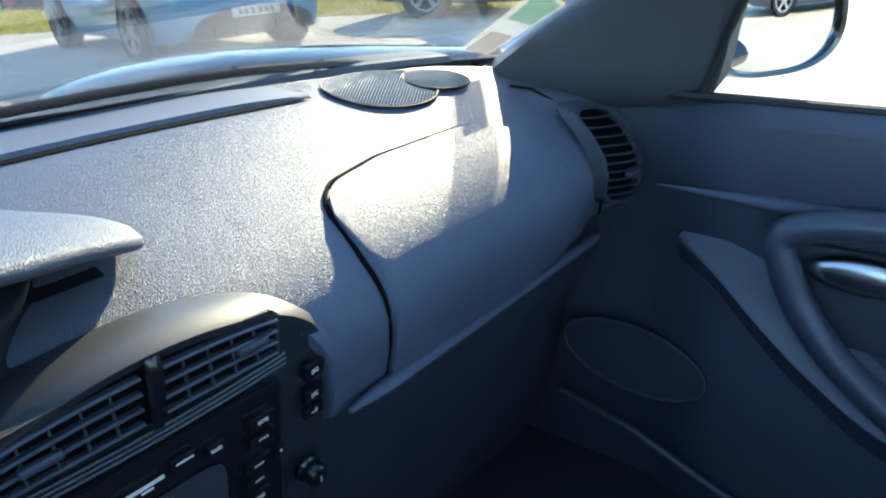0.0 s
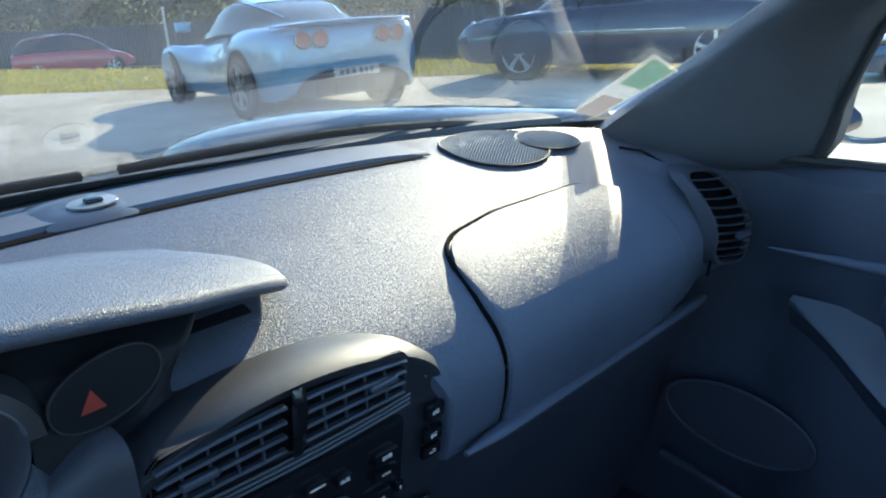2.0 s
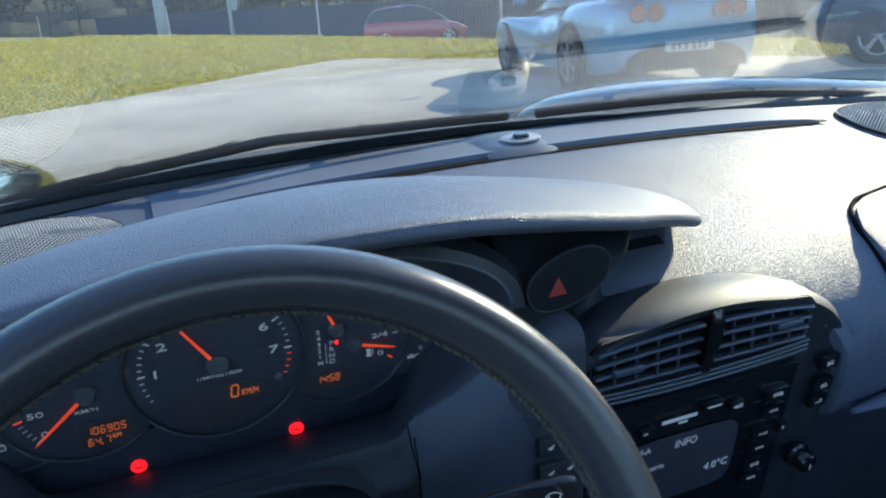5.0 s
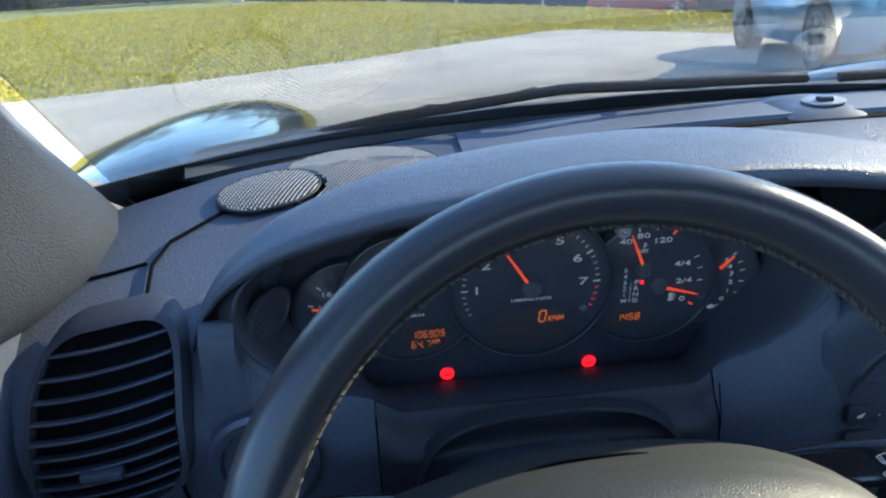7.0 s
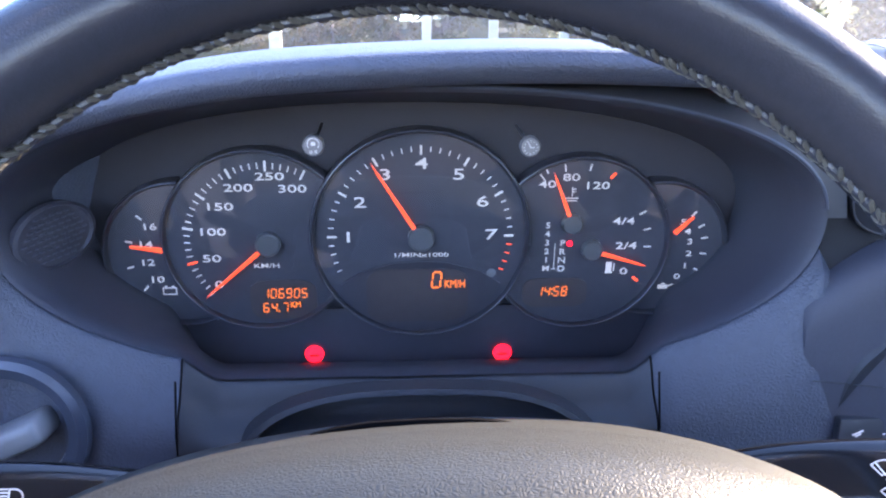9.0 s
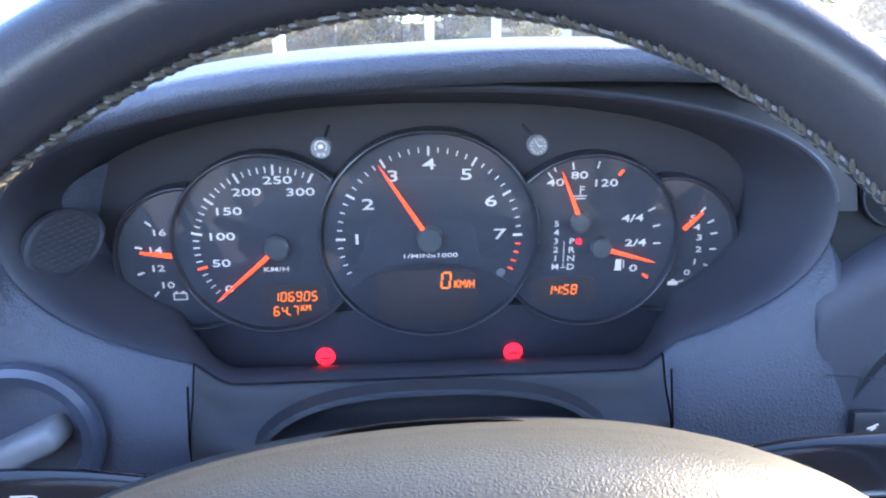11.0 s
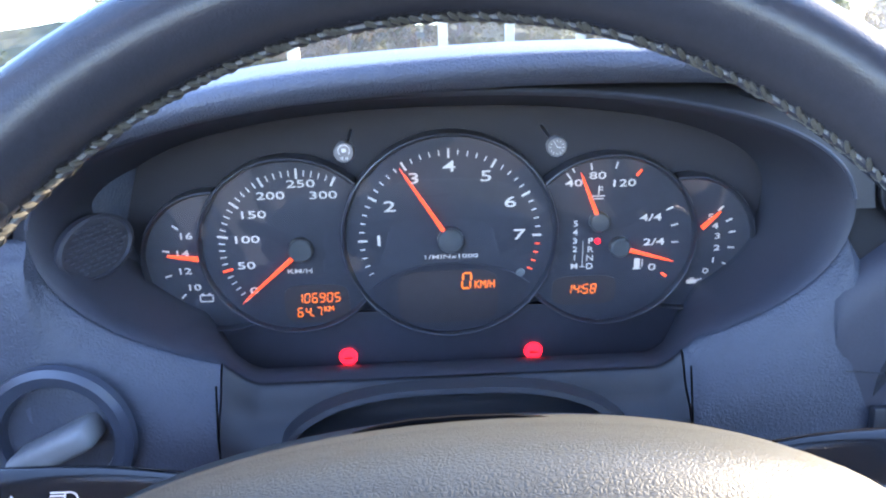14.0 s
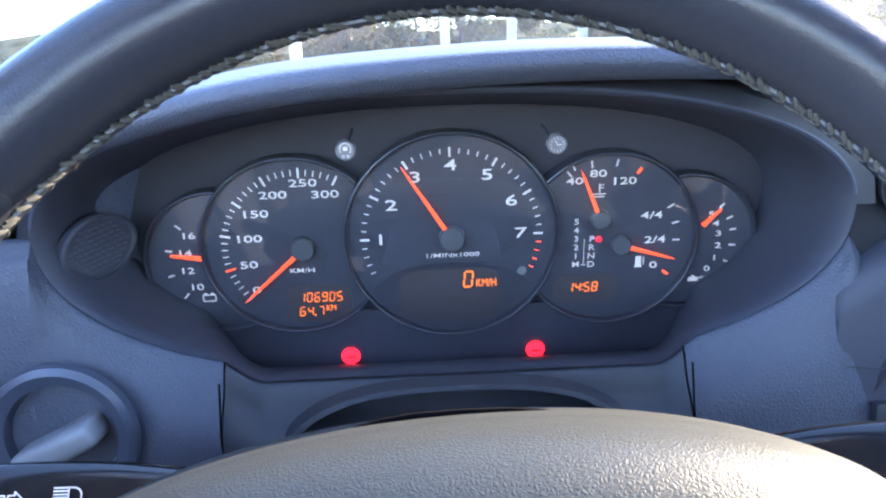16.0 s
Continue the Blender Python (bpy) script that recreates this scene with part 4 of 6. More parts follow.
xs = np.linspace(-0.106, 0.106, 30)
loop = [(x, vent_top(x) if abs(x) < 0.1 else vent_top(x) - 0.006) for x in xs] + [(x, vent_low(x)) for x in xs[::-1]]
part("vent_well", loft([[(x, face_y(z) + 0.0005, z) for x, z in loop], [(x * 0.98, face_y(z) + 0.002, z) for x, z in loop], [(x * 0.97, face_y(z) + 0.035, z) for x, z in loop]], True, False), M_DARK, vent)
# flat black sheet painting the vent's dark depth, 4 mm behind the face
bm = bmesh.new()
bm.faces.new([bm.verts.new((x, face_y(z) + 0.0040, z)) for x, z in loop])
part("vent_shade_sheet", bm, M_VOID, vent, smooth=False)
for sx0, sx1 in ((-0.102, -0.008), (0.008, 0.102)):
    for k in range(4):
        secs = []
        for x in np.linspace(sx0, sx1, 10):
            z = vent_top(x) - 0.009 - k * 0.0118 * (vent_top(x) - vent_low(x)) / 0.05
            y = face_y(z) - 0.001
            secs.append([(x, y - 0.0024, z), (x, y - 0.001, z + 0.0015), (x, y + 0.004, z + 0.0018), (x, y + 0.004, z - 0.0010), (x, y - 0.001, z - 0.0012)])
        part("slat", loft(secs, True, True), M_TRIM, vent, smooth=False)
    for x in np.linspace(sx0 + 0.018, sx1 - 0.018, 4):
        part("vane", block(0.0016, 0.003, 0.036, (x, face_y(0.765) + 0.002, 0.766), 0.0005), M_TRIM, vent)
for x, z in ((-0.075, 0.762), (0.078, 0.767)):
    part("thumb_tab", block(0.026, 0.007, 0.006, (x, face_y(z) - 0.003, z), 0.002, 3), M_TRIM, vent)
part("divider", loft([[(x * (1 - 0.5 * abs(f - 0.3)), face_y(z) - 0.004 - 0.007 * math.sin(math.pi * min(1, f * 1.3)) ** 0.5 * (1 if 0 < f < 0.77 else 0) * c, z) for x, c in ((-0.0062, 0.2), (-0.0045, 0.8), (0, 1.0), (0.0045, 0.8), (0.0062, 0.2))] for f, z in ((g, 0.798 - 0.058 * g) for g in np.linspace(0, 1, 12))], False, False), M_GLOSSY, vent, "glossy rounded divider")
# stepped ribs below the vent
for k in range(3):
    z0 = 0.737 - 0.0045 * k
    part("rib", tube([(x, face_y(z0) + 0.001, z0 + 0.3 * x * x) for x in np.linspace(-0.118, 0.112, 16)], 0.0013, 6), M_TRIM, console)

cheek = []
for x in np.linspace(-0.173, -0.112, 18):
    f = (x + 0.173) / 0.061
    zt = 0.762 + 0.042 * min(1.0, f * 1.3) ** 0.6
    y = -0.0745 - 0.016 * f ** 1.5 + 0.03 * max(0.0, 1 - f * 7) ** 2
    cheek.append(smooth_line([(x, y + 0.034, zt + 0.004), (x, y + 0.010, zt + 0.002), (x, y + 0.001, zt - 0.008), (x, y, zt - 0.03), (x, y + 0.002, 0.70), (x, y + 0.012, 0.64), (x, y + 0.03, 0.52)], 24).tolist())
part("console_cheek", loft(cheek, False, False), M_DARK, console, "rounded side of the console")
part("cheek_seam", tube([(-0.170, -0.0700, 0.7372), (-0.160, -0.0765, 0.7370), (-0.140, -0.0815, 0.7365), (-0.118, -0.0895, 0.736)], 0.0004, 6), M_PANEL, console)
for z in (0.711, 0.689):
    sw = part("rocker_switch", block(0.036, 0.006, 0.016, (-0.130, -0.0815, z), 0.002, 2), M_PANEL, console, "dark rocker switch")
    for x in (-0.138, -0.122):
        part("switch_print", strokes([[(-2.6, -0.8), (0.2, 0.4), (2.4, 1.4)], [(-1.0, -1.6), (1.4, -0.4)]], 0.8), M_BUTTON, sw, smooth=False, m=pose(x, -0.0847, z, 90, 0, 0))

radio = thing("radio_unit", "black radio and navigation unit with grey button print", "radio")
part("body", block(0.232, 0.03, 0.175, (-0.012, face_y(0.64) + 0.012, 0.640), 0.004, 2, Euler((radians(11.3), 0, 0)).to_matrix().to_4x4()), M_GLOSSY, radio)


def on_face(x, z, out=0.0):
    return pose(x, face_y(z) - 0.0045 - out, z, 90 + 11.3, 0, 0)


part("display", plate(oval(0.058, 0.036, 40, 6), 0.0012), M_DIAL, radio, "dark screen", smooth=False, m=on_face(-0.010, 0.648, 0.001))
letters("INFO", 0.0115, (0, 0, 0), radio, M_BUTTON, "display_lettering", 0.85, m=on_face(-0.008, 0.674, 0.0035))
letters("FM-A", 0.0085, (0, 0, 0), radio, M_BUTTON, "display_lettering", 0.95, m=on_face(-0.052, 0.676, 0.0035))
letters("4.0\u00b0C", 0.0115, (0, 0, 0), radio, M_BUTTON, "display_lettering", 0.95, m=on_face(0.030, 0.637, 0.0035))
letters("carte", 0.0075, (0, 0, 0), radio, M_BUTTON, "display_lettering", 0.95, m=on_face(-0.034, 0.655, 0.0035))
bm = block(0.034, 0.0034, 0.0004, (0, 0, 0), 0)
block(0.009, 0.002, 0.0004, (0.004, -0.0045, 0), 0, bm=bm)
part("badge_bars", bm, M_BUTTON, radio, smooth=False, m=on_face(-0.020, 0.702, 0.0035))


def radio_button(x, z, w, h, bars):
    b = part("button", block(w, h, 0.005, (0, 0, 0), 0.0015, 2), M_GLOSSY, radio, m=on_face(x, z, 0.002))
    bm = bmesh.new()
    for bx, by, bw, bh in bars:
        block(bw * MM, bh * MM, 0.0003, (bx * MM, by * MM, 0.0026), 0, bm=bm)
    part("button_print", bm, M_BUTTON, b, smooth=False)


ICON = [(-3, 1.2, 4, 0.8), (2, 1.8, 4, 0.8), (0, -0.6, 9, 1.1), (-3, -2.2, 3, 0.7), (3, -1.6, 2.4, 0.7)]
PHONE = [(0, 2.4, 9, 1.2), (-4, 0.6, 1.2, 3), (4, 0.6, 1.2, 3), (0, 0.2, 6, 0.8)]
WORD = [(-3.6, 0, 1.3, 2.2), (-1.2, 0, 1.3, 2.2), (1.2, 0, 1.3, 2.2), (3.6, 0, 1.3, 2.2)]
for x, z, w, h, bars in ((0.081, 0.697, 0.024, 0.013, PHONE), (0.081, 0.681, 0.024, 0.010, WORD), (0.076, 0.657, 0.024, 0.011, WORD), (0.076, 0.641, 0.024, 0.010, WORD), (0.076, 0.622, 0.024, 0.011, ICON), (0.076, 0.606, 0.024, 0.010, WORD), (-0.074, 0.697, 0.018, 0.009, ICON), (-0.072, 0.681, 0.018, 0.009, WORD), (-0.050, 0.697, 0.014, 0.008, WORD[:2]), (0.013, 0.706, 0.020, 0.007, [(0, 0, 14, 1.6)]), (0.039, 0.698, 0.014, 0.010, ICON[:3]), (0.098, 0.657, 0.008, 0.010, [(0, 0, 1.6, 3)])):
    radio_button(x, z, w, h, bars)
for i, z in enumerate((0.716, 0.692, 0.6745)):
    b = part("heater_switch", block(0.020, 0.015 if i < 2 else 0.012, 0.006, (0, 0, 0), 0.002, 2), M_GLOSSY, console, m=on_face(0.1345, z, 0.0005))
    bm = bmesh.new()
    for bx, by, bw, bh in (ICON if i < 2 else ICON[1:3]):
        block(bw * 0.75 * MM, bh * MM, 0.0003, (bx * 0.75 * MM, by * MM, 0.0031), 0, bm=bm)
    part("button_print", bm, M_BUTTON, b, smooth=False)
kn = part("volume_knob", lathe([(0.0125, 0), (0.0125, 0.004), (0.0105, 0.006), (0.0100, 0.016), (0.0085, 0.018), (0, 0.018)], 36), M_GLOSSY, radio, "round black knob", m=on_face(0.128, 0.615, 0.0))
part("knob_mark", block(0.0014, 0.006, 0.0004, (0.002, -0.003, 0.0181), 0), M_BUTTON, kn, smooth=False)


# ---- steering wheel ----
WH = pose(-0.3632, -0.2724, 0.7613, 65.89, 0, 1.29)
wheel = thing("steering_wheel", "worn black leather steering wheel with pale stitching inside the rim", "steering wheel", m=WH)
RW, RA, RB = 0.1789, 0.0148, 0.0186


def rim_point(th, phi, grow=0.0):
    r = RW + (RA + grow) * math.cos(phi)
    return (r * math.cos(th), r * math.sin(th), (RB + grow) * math.sin(phi))


rings = [[rim_point(2 * math.pi * i / 128, 2 * math.pi * k / 24) for k in range(24)] for i in range(128)]
bm = loft(rings + [rings[0]], True, False)
bmesh.ops.remove_doubles(bm, verts=bm.verts, dist=1e-6)
part("rim", bm, M_LEATHER, wheel, "polished worn leather rim")
part("seam_bead", tube([rim_point(2 * math.pi * i / 160, math.pi * 1.05, 0.0) for i in range(160)], 0.0014, 8, True), M_LEATHER, wheel, "raised leather seam inside the rim")
# crossed threads over the seam, frayed and uneven
bm = bmesh.new()
for i in range(300):
    th = 2 * math.pi * (i + 0.30 * math.sin(i * 5.1)) / 300
    reach = 0.14 + 0.04 * math.sin(i * 2.3) + 0.03 * math.sin(i * 7.9)
    for sgn in (-1, 1):
        if (i * 37 + sgn * 11) % 23 == 0:
            continue
        lo, hi = math.pi * 1.05 - sgn * reach, math.pi * 1.05 + sgn * 0.05
        pts = [rim_point(th + 0.013 * (1 - 2 * f) + 0.003 * math.sin(i * 3.7), lo + (hi - lo) * f, 0.0002 + 0.0004 * math.sin(math.pi * f)) for f in (0.0, 0.33, 0.66, 1.0)]
        tube(pts, [0.0006, 0.0010, 0.0010, 0.0006], 5, bm=bm)
part("stitching", bm, M_STITCH, wheel, "pale frayed thread", kind="stuff")
# padded boss: rounded dome, flatter on top
BOSS = oval(0.165, 0.060, 72, 2.05)


def boss_ring(f, z):
    c, n = math.cos(0.024), math.sin(0.024)
    pts = [(x * f, y * (1.0 if y > 0 else 1.35) * f) for x, y in BOSS]
    return [(c * x - n * y, n * x + c * y - 0.0138, z) for x, y in pts]


part("boss", loft([boss_ring(*q) for q in ((0.99, -0.115), (1.0, -0.100), (0.995, -0.088), (0.975, -0.068), (0.962, -0.0585), (0.957, -0.0565), (0.944, -0.0530), (0.918, -0.041), (0.87, -0.029), (0.76, -0.016), (0.57, -0.008), (0.30, -0.004), (0.04, -0.003))], True, True), M_HUB, wheel, "grey-black grained airbag boss")
for side in (-1, 1):
    secs = []
    for f in np.linspace(0, 1, 10):
        x = side * (0.10 + 0.072 * f)
        w, t = 0.030 - 0.010 * math.sin(f * math.pi) + 0.006 * f, 0.012
        zc = -0.055 * (1 - f) ** 1.2
        secs.append([(x, -0.045 + w * math.cos(a) - 0.022 * f, zc + t * math.sin(a)) for a in (2 * math.pi * k / 16 for k in range(16))])
    part("spoke", loft(secs, True, True), M_HUB, wheel)
secs = []
for f in np.linspace(0, 1, 8):
    y = -0.07 - 0.10 * f
    secs.append([((0.042 - 0.012 * f) * math.cos(a), y, -0.055 * (1 - f) + 0.011 * math.sin(a)) for a in (2 * math.pi * k / 16 for k in range(16))])
part("spoke", loft(secs, True, True), M_HUB, wheel)

# column shroud behind it
column = thing("steering_column", "dark plastic shroud of the steering column", "steering column", m=WH)
secs = []
for f in np.linspace(0, 1, 8):
    z = -0.105 - 0.13 * f
    a_, b_ = 0.070 + 0.006 * f, 0.042 - 0.002 * f
    secs.append([(u, v - 0.008 * f, z) for u, v in oval(a_, b_, 32, 2.8)])
part("shroud", loft(secs, True, True), M_TRIM, column)
part("shroud_gap", tube([(u, v - 0.003, -0.075) for u, v in oval(0.0665, 0.049, 40, 2.8)], 0.0012, 6, True), M_VOID, column)


def stalk(name, label, side, prints):
    s = thing(name, label, "stalk", "column stalks")
    mid = smooth_line([(-0.361 + side * q, y, z) for q, y, z in ((0.050, -0.128, 0.706), (0.085, -0.142, 0.716), (0.125, -0.158, 0.729), (0.160, -0.170, 0.7375), (0.190, -0.178, 0.7415))], 16)
    out = Vector((0, -0.80, 0.60))
    secs = []
    for i, p in enumerate(mid):
        t = Vector(mid[min(i + 1, 15)] - mid[max(i - 1, 0)]).normalized()
        n = (out - t * out.dot(t)).normalized()
        u = n.cross(t).normalized()
        u = -u if u.z < 0 else u
        f = i / 15
        h, d = 0.0075 + 0.0065 * min(1.0, f * 1.6), 0.0065 + 0.0015 * f
        if i == 15:
            h, d = h * 0.84, d * 0.7
        secs.append([Vector(p) + u * a + n * b for a, b in oval(h, d, 28, 3.6)])
    lever = part("lever", loft(secs, True, True), M_GLOSSY, s, "glossy black flat lever")
    t = Vector(mid[13] - mid[10]).normalized() * side
    n = (out - t * out.dot(t)).normalized()
    u = n.cross(t)
    for q, bm in prints:
        i = int(np.argmin(abs(mid[:, 0] - (-0.361 + side * q))))
        c = Vector(mid[i]) + n * 0.0081 + t * ((-0.361 + side * q) - mid[i][0])
        part("lever_print", bm, M_WHITE, lever, "white symbol", smooth=False, m=Matrix(((t.x, u.x, n.x, c.x), (t.y, u.y, n.y, c.y), (t.z, u.z, n.z, c.z), (0, 0, 0, 1))))


ARROW = [(0.6, 1.1), (2.8, 1.1), (2.8, 2.4), (5.2, 0), (2.8, -2.4), (2.8, -1.1), (0.6, -1.1), (0.6, 1.1)]
stalk("indicator_stalk", "glossy black indicator stalk with white arrows and lamp sign", -1,
      [(0.176, strokes([ARROW, [(-x, y) for x, y in ARROW]], 0.55)),
       (0.156, strokes([[(-5, y), (-0.6, y)] for y in (3, 1.8, 0.6, -0.6, -1.8, -3)] + [[(0, 3), (1.6, 3)] + arc(1.6, 0, 3, 90, -90) + [(0, -3), (0, 3)]], 0.6))])
stalk("wiper_stalk", "glossy black wiper stalk with white symbols", 1,
      [(0.175, strokes([arc(0, -3.2, 8.0, 128, 52), arc(0, -3.2, 3.0, 128, 52, 5), [(-4.9, 3.1), (-1.9, -0.9)], [(4.9, 3.1), (1.9, -0.9)], [(-3.2, 3.8), (0.4, -2.4)]], 0.5)),
       (0.1765, strokes([[(x, y - 9.6) for x, y in q] for q in (arc(0, -3.2, 8.0, 128, 52), [(-4.9, 3.1), (0, -2.6), (4.9, 3.1)], [(0, 1.0), (0, 6.5)], [(-2.2, 7.4), (0, 6.5), (2.2, 7.4)])], 0.5))])


# ---- windscreen and its frame ----
def glass_y(x):
    return 0.335 - 0.25 * x * x - 0.9 * x ** 6


def glass_point(x, f):
    """f = 0 at the foot, 1 under the roof."""
    w = x * (1 - 0.14 * f)
    y = glass_y(w) + 0.10 - f * 0.86
    return Vector((w, y, 0.872 + (glass_y(w) - y) * 0.445))


windscreen = part("windscreen", slab([[glass_point(x, f) for f in np.linspace(0, 1, 14)] for x in np.linspace(-0.70, 0.70, 29)], 0.004), M_GLASS)
tagged(windscreen, "dusty raked laminated windscreen", "windscreen", kind="structure")
PILLAR = [(0.690, 0.170, 0.822), (0.672, 0.118, 0.852), (0.672, -0.030, 0.952), (0.655, -0.120, 1.012), (0.625, -0.27, 1.10), (0.585, -0.45, 1.205), (0.56, -0.56, 1.25)]
REAR = [(0.752, -0.02, 0.790), (0.735, -0.155, 0.822), (0.712, -0.195, 0.93), (0.700, -0.235, 1.00), (0.660, -0.36, 1.09), (0.605, -0.50, 1.20), (0.575, -0.60, 1.245)]
pf, pr = smooth_line(PILLAR, 25), smooth_line(REAR, 25)
pf[0] += (0.0, 0.0, -0.06)
pr[0] += (0.0, 0.0, -0.05)
for side, label in ((-1, "grey vinyl windscreen pillar trim in sun"), (1, "dark vinyl windscreen pillar trim in shade")):
    secs = []
    for i in range(25):
        a, b = Vector(pf[i]), Vector(pr[i])
        bulge = 0.014 + 0.016 * (1 - i / 24)
        inn = Vector((-1, -0.25, -0.2)).normalized()
        line = [a + Vector((0.03, 0.03, 0.0)), a, a.lerp(b, 0.12) + inn * bulge * 0.6, a.lerp(b, 0.35) + inn * bulge, a.lerp(b, 0.65) + inn * bulge * 0.8, a.lerp(b, 0.9) + inn * bulge * 0.25, b, b + Vector((0.03, 0.0, 0.0))]
        secs.append([Vector(((p.x + (0.016 if side < 0 else 0.0)) * side, p.y, p.z)) for p in line])
    tagged(part("pillar_trim", loft(secs, False, False), M_PILLAR), label, "pillar trim", "pillar trims", "structure")
    # body-coloured outer pillar closes it from outside
    secs = [[Vector(((q.x + dx) * side, q.y + dy, q.z + dz)) for dx, dy, dz in ((0.012, 0.03, 0.004), (0.05, 0.0, 0.0), (0.045, -0.05, -0.005), (0.015, -0.04, -0.01))] for q in (Vector(p).lerp(Vector(r), 0.4) for p, r in zip(pf, pr))]
    tagged(part("pillar_outer", loft(secs, True, True), M_BLACKPAINT), "black painted windscreen pillar", "pillar", "outer pillars", "structure")

# papers behind the glass
stick = thing("parking_vignette", "paper windscreen stickers, white and green", "sticker")


def on_glass(x, y):
    return Vector((x, y, 0.872 + (glass_y(x) - y) * 0.445 - 0.0062))


def sticker(name, c0, c1, c2, c3, material, out):
    g = []
    for i in range(7):
        row = []
        for j in range(5):
            f, h = i / 6, j / 4
            x = (c0[0] * (1 - f) + c1[0] * f) * (1 - h) + (c3[0] * (1 - f) + c2[0] * f) * h
            y = (c0[1] * (1 - f) + c1[1] * f) * (1 - h) + (c3[1] * (1 - f) + c2[1] * f) * h
            row.append(on_glass(x, y) - Vector((0, 0, out)))
        g.append(row)
    return part(name, slab(g, 0.0004), material, stick, smooth=False)


sticker("white_sheet", (0.676, 0.132), (0.656, -0.005), (0.590, -0.009), (0.633, 0.147), M_SHEET, 0.0)
sticker("printed_half", (0.672, 0.130), (0.664, 0.080), (0.628, 0.088), (0.637, 0.142), M_PAPER2, 0.0006)
sticker("green_half", (0.660, 0.050), (0.652, 0.0), (0.600, -0.004), (0.620, 0.058), M_PAPER3, 0.0006)

# ---- wipers and cowl ----
cowl = []
for x in np.linspace(-0.64, 0.64, 30):
    y = glass_y(x)
    cowl.append([(x, y - 0.004, 0.862), (x, y, 0.870), (x, y + 0.02, 0.8735), (x, y + 0.06, 0.8740), (x, y + 0.085, 0.8715), (x, y + 0.10, 0.855), (x, y + 0.16, 0.84)])
tagged(part("cowl", slab(cowl, 0.006), M_COWL), "black plastic cowl below the windscreen", "cowl", kind="structure")


BAND = ((-0.66, -0.58, -0.50, -0.44, -0.375, -0.32, -0.30, -0.265, -0.235, -0.215, -0.17, -0.08, 0.0, 0.08, 0.2, 0.35, 0.5, 0.66), (0.006, 0.020, 0.039, 0.052, 0.064, 0.076, 0.074, 0.070, 0.073, 0.082, 0.082, 0.074, 0.064, 0.045, 0.006, -0.012, -0.03, -0.07))
frit = []
for x in np.linspace(-0.705, 0.705, 71):
    row = []
    for f in (0.0, 0.35, 0.7, 1.0):
        up = -0.10 + f * (0.10 + 0.45 * float(np.interp(x, BAND[0], BAND[1])))
        row.append((x, glass_y(x) - up, 0.872 + up * 0.445 + 0.0012))
    frit.append(row)
tagged(part("windscreen_band", slab(frit, 0.001), M_COWL), "black printed band along the windscreen foot, lightened for the dash reflection", "windscreen band", kind="structure")


def wiper(label, side, pts):
    """pts: across from the centre, height up the glass."""
    w = thing("wiper", label, "wiper", "windscreen wipers")
    def outside(x, up, off):
        y = glass_y(x) - up
        return Vector((x, y, 0.872 + up * 0.445 + off))
    line = smooth_line([(side * x, up * 0.82) for x, up in pts], 22)
    part("blade", tube([outside(x, up, 0.006) for x, up in line], [0.0042] * 19 + [0.0035, 0.0025, 0.0012], 8, flat=1.3), M_RUBBER, w)
    part("arm", tube([outside(x, up - 0.022, 0.012) for x, up in line[3:17]], [0.007] * 10 + [0.006, 0.005, 0.004, 0.003], 8, flat=0.8), M_RUBBER, w)
    for i in (5, 11, 16):
        x, up = line[i]
        part("claw", tube([outside(x, up, 0.010), outside(x + 0.012 * side, up - 0.024, 0.014)], 0.004, 6), M_RUBBER, w)
    return w


wiper("black wiper parked along the windscreen foot", -1, [(-0.02, 0.046), (0.076, 0.058), (0.17, 0.066), (0.255, 0.079), (0.29, 0.073), (0.345, 0.056), (0.40, 0.043), (0.46, 0.030), (0.52, 0.018)])
wiper("black wiper parked before the passenger", 1, [(0.06, 0.040), (0.15, 0.040), (0.25, 0.038), (0.35, 0.030), (0.45, 0.008), (0.52, -0.010), (0.60, -0.042)])


# ---- own bodywork ----
def fender(side):
    secs = []
    for f in np.linspace(0, 1, 22):
        y = 0.17 + 1.35 * f
        zt = 0.868 - 0.04 * f - 0.12 * f ** 3
        if f > 0.93:
            zt -= 0.10 * ((f - 0.93) / 0.07) ** 2
        cx, hw = 0.735 - 0.075 * f ** 2, 0.085 + 0.08 * min(1.0, f / 0.15) - 0.045 * f ** 2
        secs.append([(side * (cx + hw * math.cos(a)), y, zt - 0.20 + 0.20 * abs(math.sin(a)) ** 0.75) for a in np.linspace(0, math.pi, 20)])
    return tagged(part("front_wing", loft(secs, False, False), M_BLACKPAINT), "glossy dark front wing reflecting the sky", "car wing", "front wings")


fender(-1)
fender(1)
hood = []
for x in np.linspace(-0.60, 0.60, 20):
    hood.append([(x, glass_y(x) + 0.15, 0.838 - 0.05 * (x / 0.6) ** 2), (x, 0.8, 0.775 - 0.07 * (x / 0.6) ** 2), (x, 1.2, 0.70 - 0.08 * (x / 0.6) ** 2), (x, 1.6, 0.58 - 0.08 * (x / 0.6) ** 2), (x, 1.8, 0.42)])
tagged(part("bonnet", slab(hood, 0.004), M_BLACKPAINT), "glossy black painted sloping bonnet", "bonnet")

